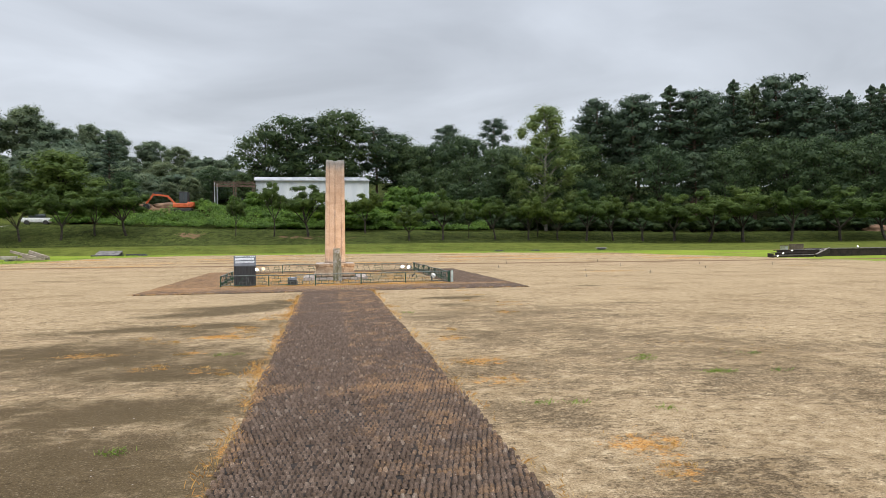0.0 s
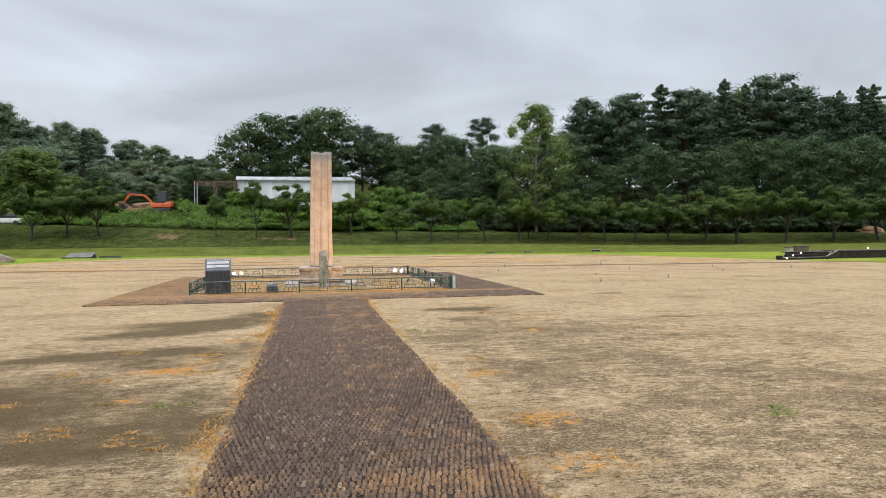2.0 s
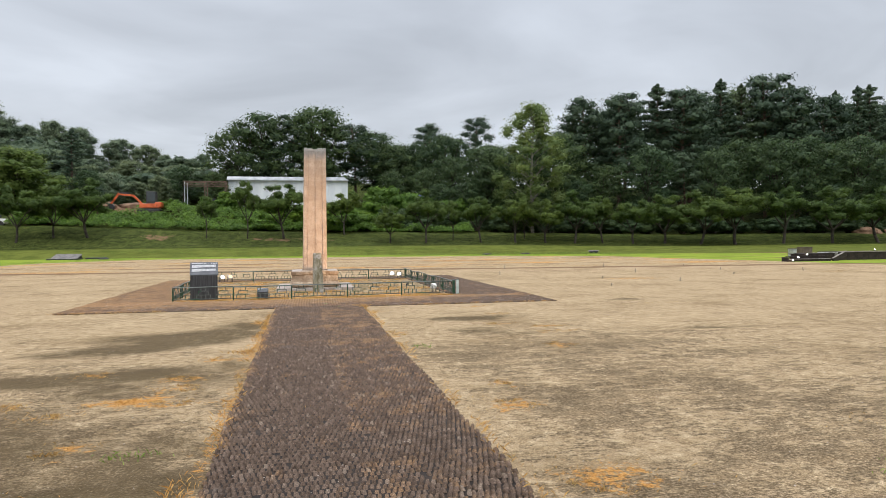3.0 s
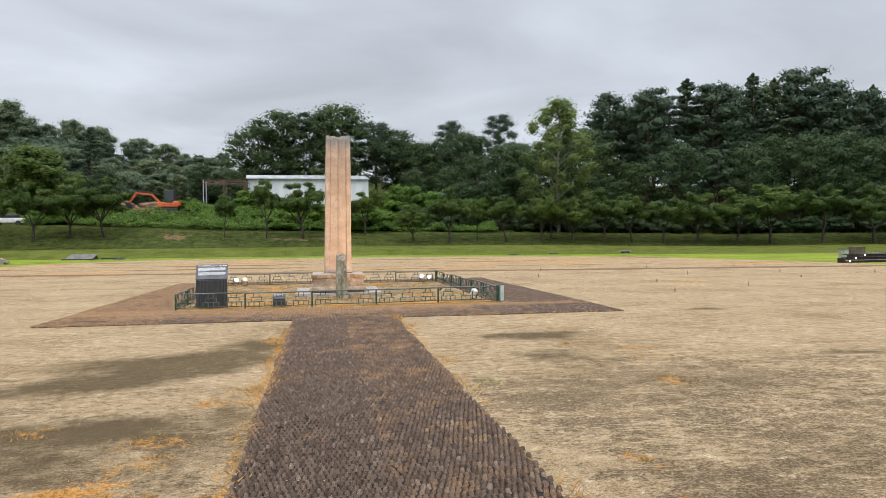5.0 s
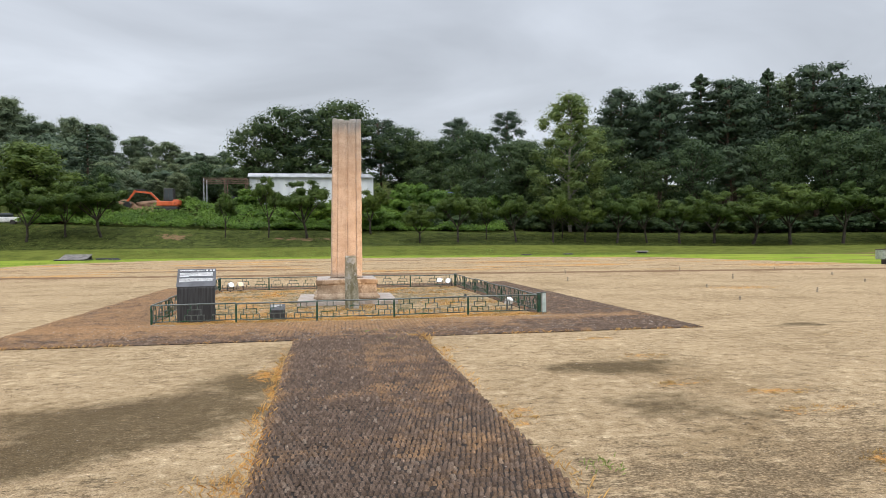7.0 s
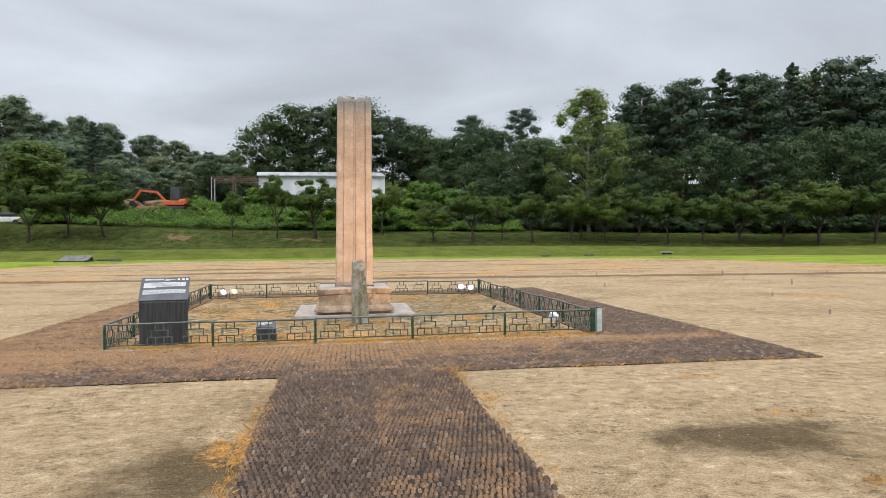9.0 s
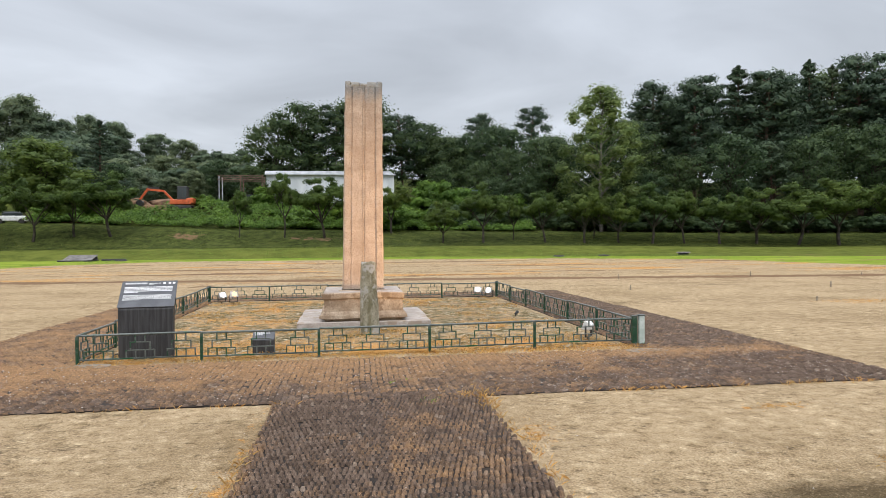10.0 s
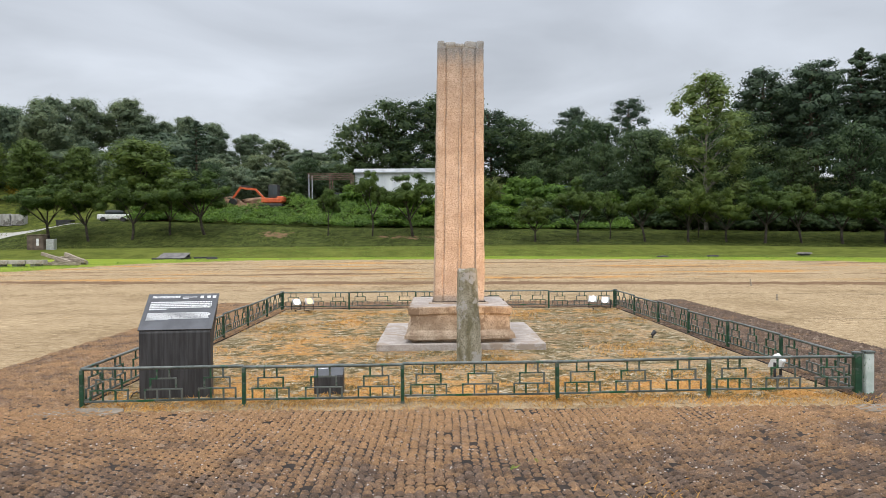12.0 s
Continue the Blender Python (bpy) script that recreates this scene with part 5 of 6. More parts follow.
def woods():
    rs = random.Random(5)
    # the row of small trees on the bank
    row = [(-38.4, 86.2, 1.05), (-34.7, 86.4, 0.95), (-30.6, 86.8, 0.98), (-27.2, 88.2, 0.95), (-23.7, 88.3, 1.06), (-2.3, 88.4, 1.02), (5.0, 90.6, 0.9), (10.1, 86.2, 0.72), (14.4, 86.0, 1.02), (21.3, 86.3, 0.88),
           (25.6, 86.0, 0.92), (29.6, 86.3, 0.86), (33.3, 86.0, 1.05), (37.2, 86.2, 0.95), (41.2, 85.8, 0.92), (45.6, 86.0, 1.0), (50.2, 85.4, 1.1), (55.0, 84.8, 1.2), (62.3, 85.2, 1.2), (69.5, 84.8, 1.2), (77, 85, 1.2)]
    for i, (x, y, s) in enumerate(row):
        plant(STREET[i % 4], x, y, (s * rs.uniform(0.98, 1.12) * (1.25 if x > 40 else 1.0), s), rs.uniform(0, 360), "street trees on the bank")
    for x, y, s in ((-11.1, 88.6, 0.85), (-6.5, 88.4, 1.18), (27.5, 88.5, 0.9), (18.0, 87.5, 0.85)):
        plant(THIN, x, y, (s * 0.6, s), rs.uniform(0, 360), "thin trees on the bank")

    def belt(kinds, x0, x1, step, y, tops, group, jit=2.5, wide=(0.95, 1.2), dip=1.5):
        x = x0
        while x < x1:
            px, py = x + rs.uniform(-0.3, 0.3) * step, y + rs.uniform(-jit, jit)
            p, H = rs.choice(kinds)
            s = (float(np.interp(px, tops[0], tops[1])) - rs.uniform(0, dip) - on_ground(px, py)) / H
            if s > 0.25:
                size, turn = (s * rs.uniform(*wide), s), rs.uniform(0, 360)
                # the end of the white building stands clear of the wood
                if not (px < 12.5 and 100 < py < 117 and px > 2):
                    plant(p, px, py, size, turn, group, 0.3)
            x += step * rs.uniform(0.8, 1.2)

    B = [(t, 18.3) for t in BROAD]
    P = [(t, 20.3) for t in PINE]
    S = [(t, 21.0) for t in SPRUCE]
    Hh = [(t, 13.0) for t in HILL]
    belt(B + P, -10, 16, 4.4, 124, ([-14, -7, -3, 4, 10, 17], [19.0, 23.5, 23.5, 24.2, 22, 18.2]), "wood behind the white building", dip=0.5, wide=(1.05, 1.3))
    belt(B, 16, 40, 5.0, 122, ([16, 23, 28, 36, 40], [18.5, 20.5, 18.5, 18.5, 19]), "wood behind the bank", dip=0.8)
    plant(PINE[0], 23.3, 130, (0.9, 0.82), 40, "lone pines"); plant(PINE[1], 31.6, 130, (0.82, 0.80), 100, "lone pines"); plant(PINE[2], 26.5, 131, (0.7, 0.7), 10, "lone pines")
    plant(AIRY, 30.4, 93.6, (1.3, 1.0), 20, "lone poplar", 0.2)
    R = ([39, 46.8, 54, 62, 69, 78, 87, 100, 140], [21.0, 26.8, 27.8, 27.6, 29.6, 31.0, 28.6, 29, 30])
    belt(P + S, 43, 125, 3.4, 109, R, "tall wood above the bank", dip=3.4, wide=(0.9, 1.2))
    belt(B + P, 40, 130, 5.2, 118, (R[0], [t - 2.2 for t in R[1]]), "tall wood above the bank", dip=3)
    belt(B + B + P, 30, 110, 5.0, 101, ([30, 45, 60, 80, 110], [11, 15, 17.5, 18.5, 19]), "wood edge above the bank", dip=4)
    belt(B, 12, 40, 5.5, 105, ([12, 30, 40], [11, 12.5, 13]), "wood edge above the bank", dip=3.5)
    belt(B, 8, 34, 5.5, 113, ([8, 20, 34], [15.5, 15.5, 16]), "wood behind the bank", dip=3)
    # left: near dark trees, then the hill with haze tinted into its leaves
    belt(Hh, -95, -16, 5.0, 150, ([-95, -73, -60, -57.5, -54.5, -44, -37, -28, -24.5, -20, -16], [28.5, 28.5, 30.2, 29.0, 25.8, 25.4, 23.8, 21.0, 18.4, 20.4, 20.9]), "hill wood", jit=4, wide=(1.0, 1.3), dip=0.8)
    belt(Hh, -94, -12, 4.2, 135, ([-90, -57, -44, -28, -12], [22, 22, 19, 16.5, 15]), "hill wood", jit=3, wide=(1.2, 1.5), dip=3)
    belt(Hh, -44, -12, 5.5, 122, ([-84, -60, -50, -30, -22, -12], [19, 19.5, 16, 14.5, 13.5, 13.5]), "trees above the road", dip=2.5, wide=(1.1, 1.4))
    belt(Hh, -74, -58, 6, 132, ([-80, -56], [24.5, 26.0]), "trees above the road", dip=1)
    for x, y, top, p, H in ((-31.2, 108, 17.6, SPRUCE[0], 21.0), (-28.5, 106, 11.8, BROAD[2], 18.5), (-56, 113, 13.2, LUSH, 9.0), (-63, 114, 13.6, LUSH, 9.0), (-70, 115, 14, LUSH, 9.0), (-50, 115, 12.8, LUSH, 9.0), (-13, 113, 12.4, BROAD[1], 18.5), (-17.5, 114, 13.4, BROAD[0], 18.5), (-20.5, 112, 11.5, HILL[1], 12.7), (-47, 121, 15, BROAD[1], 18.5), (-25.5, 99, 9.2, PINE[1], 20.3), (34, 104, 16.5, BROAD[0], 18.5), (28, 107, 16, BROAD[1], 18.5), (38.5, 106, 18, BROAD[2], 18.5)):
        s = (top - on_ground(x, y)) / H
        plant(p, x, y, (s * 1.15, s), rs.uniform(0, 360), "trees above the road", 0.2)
    plant(LUSH, -35.3, 101, (1.3, 0.78), 70, "trees above the road", 0.2)
    for i in range(40):
        px, py, k = rs.uniform(-92, -13), rs.uniform(121, 146), rs.uniform(1.6, 2.8)
        plant(HAZY, px, py, (k * 1.3, k), rs.uniform(0, 360), "undergrowth on the hill", 0.3)
    plant(YELLOW, -60.0, 117, (0.95, 1.15), 0, "yellow shrub")
    # shrubs along the top of the bank
    x = -32.0
    while x < 92:
        deep = 0 if -26 < x < 9 else 1
        for k in range(2):
            px, py = x + rs.uniform(-1, 1), rs.uniform(94, 97.5) + 2.5 * k
            s = rs.uniform(0.28, 0.5) if -27 < px < -6 else rs.uniform(0.75, 1.35)
            plant(rs.choice(BUSH if px < 9 else SHRUB), px, py, (s * 1.35, s), rs.uniform(0, 360), "shrubs above the bank")
        x += 3.4
    for px, py, s in ((13.5, 106, 1.9), (17, 107, 1.8), (20.5, 106.5, 2.0), (24, 107, 2.0), (15, 101, 1.2), (-9.5, 103.5, 1.3), (-12.5, 104, 1.0), (8.6, 106, 0.9), (-17.6, 102.8, 0.75), (-27.3, 101, 0.9), (11, 103, 1.8), (4.0, 101, 0.9)):
        plant(BUSH[0], px, py, (s, s), rs.uniform(0, 360), "shrubs above the bank")


woods()


def vines():
    """The mat of creepers that covers the slope between the bank and the land above."""
    rng = np.random.default_rng(9)
    n = 62000
    x = rng.uniform(-34, 22, n)
    y = rng.uniform(92.6, 105, n)
    keep = ((x < 14) | (y < 98)) & ~((x > -28) & (x < -17.5) & (y > 100))
    x, y = x[keep], y[keep]
    lump = np.array([noise.noise(Vector((a * 0.45, b * 0.45, 1))) + 0.5 * noise.noise(Vector((a * 1.3, b * 1.3, 2))) for a, b in zip(x, y)])
    z = height(x, y) + 0.22 + 1.15 * np.clip(lump + 0.25, 0, 2) * rng.random(len(x)) ** 0.4 + 0.35 * rng.random(len(x))
    p = np.stack([x, y, z], -1)
    nrm = rng.normal(size=p.shape) * 0.45 + np.array([0, -0.4, 0.7])
    nrm /= np.linalg.norm(nrm, axis=1)[:, None]
    u = np.cross(nrm, rng.normal(size=p.shape)); u /= np.linalg.norm(u, axis=1)[:, None]
    v = np.cross(nrm, u)
    s = rng.uniform(0.07, 0.17, (len(x), 1))
    tagged(new("creepers", foliage("creepers", np.stack([p - u * s, p + u * s, p + v * s * 1.3], 1), nrm, LEAF_VINE)), "bright green creepers covering the slope above the bank", "creepers", kind="stuff")


vines()


def blades(name, spots, hgt, wid, mat, seed, label, category):
    """Grass blades: spots are (x, y, spread x, spread y, count)."""
    rng = np.random.default_rng(seed)
    out = []
    for x, y, sx, sy, k in spots:
        c = np.stack([x + rng.normal(0, sx, k), y + rng.normal(0, sy, k)], -1)
        z = height(c[:, 0], c[:, 1]) + 0.005
        a = rng.uniform(0, 2 * np.pi, k)
        lean = rng.uniform(0.3, 1.8, k)
        h = hgt * rng.uniform(0.4, 1.15, k)
        w = wid * rng.uniform(0.6, 1.3, k)
        b = np.stack([c[:, 0], c[:, 1], z], -1)
        side = np.stack([-np.sin(a), np.cos(a), np.zeros(k)], -1) * w[:, None]
        tip = b + np.stack([np.cos(a) * h * lean, np.sin(a) * h * lean, h], -1)
        mid = b + np.stack([np.cos(a) * h * lean * 0.35, np.sin(a) * h * lean * 0.35, h * 0.6], -1)
        out.append(np.stack([b - side, b + side, mid + side * 0.7, tip], 1))
    return tagged(new(name, quads_of(name, np.concatenate(out), mat)), label, category, kind="stuff")


def grasses():
    rs = random.Random(21)
    edge = []
    for side, amount in ((-0.76, 1.0), (1.31, 0.55)):
        y = 2.5
        while y < 20.4:
            k = noise.noise(Vector((side * 5, y * 0.9, 0)))
            if k > -0.25 + 0.25 * (1 - amount):
                edge.append((side + rs.uniform(-0.05, 0.05), y, 0.035, 0.10, int(amount * rs.uniform(4, 30))))
            y += rs.uniform(0.08, 0.3)
    for x in np.arange(-5.3, 6.0, 0.16):
        if rs.random() < 0.55 and not (-0.6 < x < 1.1):
            edge.append((float(x), 20.33 + rs.uniform(-0.03, 0.05), 0.08, 0.03, rs.randint(5, 25)))
    edge += [(1.22, 20.5, 0.14, 0.14, 160), (1.28, 20.1, 0.05, 0.2, 120), (-0.72, 14.2, 0.08, 0.4, 140), (-0.85, 8.3, 0.06, 0.3, 150), (-0.9, 14.0, 0.1, 0.1, 60)]
    blades("dry_edge_grass", edge, 0.045, 0.0020, LEAF_DRY, 1, "dry orange grass along the edges of the matting", "dry grass")
    tufts = []
    for cx, cy, rx, ry, k in THATCH:
        tufts.append((cx, cy, rx * 0.5, ry * 0.5, int(600 * rx * ry * k) + 16))
        for j in range(3):
            tufts.append((cx + rs.uniform(-0.6, 0.6) * rx, cy + rs.uniform(-0.6, 0.6) * ry, 0.03, 0.02, 26))
    tufts += [(5.0, 9.0, 0.4, 0.1, 60), (6.5, 10.2, 0.4, 0.1, 40), (8.0, 19.0, 0.7, 0.1, 50), (5.6, 8.3, 0.3, 0.12, 60), (-0.5, 4.9, 0.03, 0.03, 20), (-0.52, 6.2, 0.05, 0.03, 16), (-0.66, 4.8, 0.04, 0.05, 40), (0.0, 10.6, 0.06, 0.04, 20), (0.6, 7.7, 0.07, 0.05, 24), (0.4, 12.2, 0.05, 0.04, 18)]
    for i in range(70):
        tufts.append((rs.uniform(-16, 22), rs.uniform(24, 60), 0.4, 0.12, 14))
    blades("dry_tufts", tufts, 0.024, 0.0026, LEAF_DRY, 2, "scattered tufts of dry orange grass on the sand", "dry grass")
    pen = []
    for i in range(1200):
        x, y = rs.uniform(-3.3, 3.9), rs.uniform(23.0, 31.95)
        if noise.noise(Vector((x * 0.9, y * 0.9, 4))) + (0.35 if y < 24.6 else 0) + (0.3 if y > 31 else 0) > 0.1 and not (-0.9 < x < 1.52 and 26.05 < y < 28.75):
            pen.append((x, y, 0.10, 0.08, rs.randint(14, 30)))
    for i in range(230):
        x = rs.uniform(-3.4, 4.1)
        pen.append((x, rs.choice((22.92, 23.1)) + rs.gauss(0, 0.07), 0.1, 0.05, rs.randint(8, 26)))
    blades("dry_lawn", pen, 0.034, 0.003, LEAF_DRY, 3, "patchy dry orange grass inside the fence", "dry grass")
    green = [(-1.5, 5.2, 0.06, 0.05, 45), (-1.3, 9.4, 0.12, 0.06, 60), (3.9, 8.1, 0.06, 0.04, 50), (4.2, 7.0, 0.09, 0.04, 110), (4.33, 6.95, 0.05, 0.03, 40), (1.9, 6.0, 0.08, 0.04, 50), (2.2, 5.95, 0.06, 0.04, 30), (2.9, 5.6, 0.06, 0.05, 30), (3.75, 7.9, 0.10, 0.05, 60), (4.9, 6.9, 0.04, 0.03, 30), (1.6, 13.9, 0.08, 0.1, 50),
             (0.44, 21.1, 0.015, 0.015, 14), (0.62, 21.25, 0.02, 0.02, 12), (0.75, 20.2, 0.05, 0.05, 36), (5.3, 8.0, 0.1, 0.04, 40)]
    blades("green_tufts", green, 0.034, 0.0035, LEAF_GRASS, 4, "small tufts of fresh green grass on the sand", "grass")
    rngp = random.Random(2)
    verge = []
    for i in range(1500):
        x = rngp.uniform(-30, 30)
        e = float(np.interp(x, [-60, -30, -22.6, -20, -13, 5, 17, 25.4, 30], [44, 48, 53, 63, 68.6, 67.5, 64.5, 59.6, 57]))
        verge.append((x, e + rngp.uniform(0.2, 14), 0.5, 0.4, 9))
    bank = []
    for i in range(5200):
        x, y = rngp.uniform(-48, 75), rngp.uniform(82.5, 94.5)
        if noise.noise(Vector((x * 0.35, y * 0.5, 7))) > -0.15:
            bank.append((x, y, 0.35, 0.3, 8))
    blades("bank_grass", bank, 0.10, 0.022, LEAF_BANK, 6, "rough uncut grass and weeds on the bank", "rough grass")
    blades("lawn_grass", verge, 0.07, 0.012, LEAF_GRASS, 5, "short mown green lawn beyond the sandy field", "lawn")


grasses()


def pebbles():
    rng = np.random.default_rng(12)
    spots = np.concatenate([np.stack([rng.uniform(-5, 7, 1500), rng.uniform(2, 20.2, 1500)], -1), np.stack([rng.uniform(-14, 16, 700), rng.uniform(8, 45, 700)], -1)])
    off = ~((spots[:, 0] > -0.8) & (spots[:, 0] < 1.35) & (spots[:, 1] < 20.4)) & ~((spots[:, 0] > -5.5) & (spots[:, 0] < 6.2) & (spots[:, 1] > 20.2) & (spots[:, 1] < 33.9))
    spots = spots[off]
    spots = np.concatenate([spots, np.stack([rng.uniform(-0.68, 1.22, 260), rng.uniform(2.5, 20.3, 260)], -1), np.stack([rng.uniform(-4.8, 6.0, 1500), 20.4 + 2.3 * rng.random(1500)], -1), np.stack([rng.uniform(-3.3, 3.9, 400), rng.uniform(23.1, 31.8, 400)], -1)])
    V, F = [], []
    octa = [(1, 0, 0), (0, 1, 0), (-1, 0, 0), (0, -1, 0), (0, 0, 1), (0, 0, -0.6)]
    tri = [(0, 1, 4), (1, 2, 4), (2, 3, 4), (3, 0, 4), (1, 0, 5), (2, 1, 5), (3, 2, 5), (0, 3, 5)]
    for x, y in spots:
        s = rng.uniform(0.004, 0.011) if 20.35 < y < 22.75 else rng.uniform(0.002, 0.0065)
        b = len(V)
        on_mat = y > 20.35 and y < 22.7 or -0.72 < x < 1.27 and y < 20.4
        z = on_ground(x, y) + (0.026 if on_mat else 0.004)
        V += [(x + p[0] * s * rng.uniform(0.7, 1.3), y + p[1] * s * rng.uniform(0.7, 1.3), z + p[2] * s * 0.7) for p in octa]
        F += [tuple(b + i for i in t) for t in tri]
    tagged(new("pebbles", mesh_of("pebbles", V, F, MAT_SLAB)), "small pale pebbles scattered on the sandy ground", "pebbles", kind="stuff")


pebbles()

# ---- on the lawn ----


def hatch():
    x, y = -21.4, 73.4
    root = thing("access_hatch", (x, y, on_ground(x, y)), rz=-4, label="sloping grey boarded hatch cover set in the lawn", category="hatch")
    for i in range(8):
        boxed("board", (-1.3 + i * 0.29, -1.3 + i * 0.29 + 0.275, -1.15, 1.15, 0.14, 0.185), MAT_PLATE, root, 0.006, m=pose(0, 0, 0, 17, 0, 0))
    boxed("rim", (-1.36, 1.1, -0.98, -0.9, 0.0, 0.1), MAT_BLACK, root, 0.01)
    boxed("side_wall", (-1.36, -1.28, -0.9, 0.95, -0.1, 0.12), MAT_PLATE, root, 0.01)
    boxed("side_wall", (1.03, 1.11, -0.9, 0.95, -0.1, 0.12), MAT_BLACK, root, 0.01)
    boxed("back_wall", (-1.28, 1.0, 0.88, 0.96, -0.1, 0.36), MAT_PLATE, root, 0.01)
    # low black strip that runs on to the right of the hatch
    boxed("black_strip", (1.37, 3.3, 0.7, 0.95, -0.1, 0.16), MAT_BLACK, root, 0.05)


def drain(x, y, w, label, z=0.22):
    root = thing("drain_cover", (x, y, on_ground(x, y)), label=label, category="drain", group="drains in the lawn")
    bm = bmesh.new()
    bmesh.ops.create_cone(bm, cap_ends=True, segments=20, radius1=w, radius2=w * 0.85, depth=0.10, matrix=pose(0, 0, z))
    bmesh.ops.scale(bm, vec=(1, 0.6, 1), verts=bm.verts)
    roughen(bm, 0.02, 4)
    part("lid", bm, MAT_PLATE if z > 0.1 else MAT_BLACK, root)
    # solid black core under the lid: the opening's shade put into its colour
    bm = bmesh.new()
    bmesh.ops.create_cone(bm, cap_ends=True, segments=16, radius1=w * 0.7, radius2=w * 0.7, depth=z, matrix=pose(0, 0, z / 2 - 0.03))
    bmesh.ops.scale(bm, vec=(1, 0.6, 1), verts=bm.verts)
    part("shaft", bm, MAT_BLACK, root)


hatch()
drain(29.2, 70.9, 0.66, "round stone drain cover in the lawn, its opening's shade coloured black", 0.2)
drain(17.5, 69.5, 0.5, "low dark drain cover in the lawn", 0.06)
drain(21.5, 69.8, 0.5, "low dark drain cover in the lawn", 0.06)
drain(-18.0, 72.6, 0.5, "low dark drain cover in the lawn", 0.06)


def timber_pile():
    x, y = -24.0, 61.6
    rs = random.Random(6)
    root = thing("timber_pile", (x, y, on_ground(x, y)), label="loose pile of silvered squared timbers on the grass", category="timber", )
    for a, b, r in (((-1.6, 0.3, 0.75), (0.6, -0.3, 0.18), 0.10), ((-0.4, 0.9, 0.72), (1.4, -0.1, 0.22), 0.10), ((-1.4, -0.3, 0.12), (1.2, -0.35, 0.12), 0.11), ((-1.0, 0.5, 0.14), (1.3, 0.35, 0.15), 0.11), ((-0.6, 0.0, 0.36), (1.1, 0.2, 0.34), 0.10), ((-0.9, 0.7, 0.45), (0.3, 0.8, 0.5), 0.09)):
        a, b = Vector(a), Vector(b)
        d = b - a
        bm = bmesh.new()
        box(bm, -r, r, -r, r, 0, d.length, 0.015, Matrix.Translation(a) @ d.to_track_quat("Z", "Y").to_matrix().to_4x4())
        part("timber", bm, MAT_TIMBER, root)


def kerb_row():
    for i in range(9):
        x = -33.5 + i * 1.05
        root = thing("concrete_kerb", (x, 59.3 + 0.14 * i, on_ground(x, 60)), rz=6, label="grey concrete kerb block in a row on the grass", category="kerb", group="kerb blocks on the grass")
        boxed("block", (-0.52, 0.52, -0.3, 0.3, 0.14, 0.40), MAT_SLAB, root, 0.02)
        boxed("foot", (-0.3, 0.3, -0.2, 0.2, -0.05, 0.14), MAT_STONEBLOCK, root, 0.02)


def cabinets():
    root = thing("service_cabinet", (-36.3, 80.2, on_ground(-36.3, 80.2)), rz=4, label="brown metal service cabinet with a white notice", category="cabinet")
    boxed("body", (-0.72, 0.72, -0.4, 0.4, -0.05, 1.28), MAT_CABINET, root, 0.02)
    boxed("roof", (-0.78, 0.78, -0.46, 0.46, 1.28, 1.36), MAT_CABINET, root, 0.02)
    boxed("door", (-0.66, -0.02, -0.425, -0.401, 0.1, 1.2), MAT_CABINET, root, 0.005)
    boxed("door", (0.02, 0.66, -0.425, -0.401, 0.1, 1.2), MAT_CABINET, root, 0.005)
    boxed("notice", (0.12, 0.34, -0.432, -0.4255, 0.35, 0.98), MAT_PRINT, root, 0)
    root = thing("meter_box", (-34.9, 80.0, on_ground(-34.9, 80)), label="small grey metal meter box on the grass", category="cabinet")
    boxed("body", (-0.36, 0.36, -0.25, 0.25, -0.05, 0.95), MAT_STEEL, root, 0.02)
    boxed("door", (-0.31, 0.31, -0.27, -0.252, 0.05, 0.9), MAT_STEEL, root, 0.005)
    root = thing("black_bin", (-43.9, 99.5, on_ground(-43.9, 99.5)), label="black box bin beside the grey road", category="bin")
    boxed("body", (-0.85, 0.85, -0.5, 0.5, -0.05, 1.1), MAT_BLACK, root, 0.03)
    boxed("lid", (-0.9, 0.9, -0.55, 0.55, 1.1, 1.22), MAT_BLACK, root, 0.03)


def stone_stack():
    rs = random.Random(4)
    for i in range(5):
        x, y = -58.8 + 1.55 * i, 104 + 0.25 * i
        root = thing("stone_block", (x, y, on_ground(x, y)), rz=rs.uniform(-3, 3), label="large grey split stone block in a row by the road", category="stone block", group="stone blocks by the road")
        bm = bmesh.new()
        box(bm, -0.74, 0.74, -0.6, 0.6, -0.1, 1.35 + rs.uniform(-0.1, 0.1), 0.05)
        bmesh.ops.subdivide_edges(bm, edges=bm.edges[:], cuts=2, use_grid_fill=True)
        roughen(bm, 0.08, 1.5, i * 7)
        part("block", bm, MAT_STONEBLOCK, root)


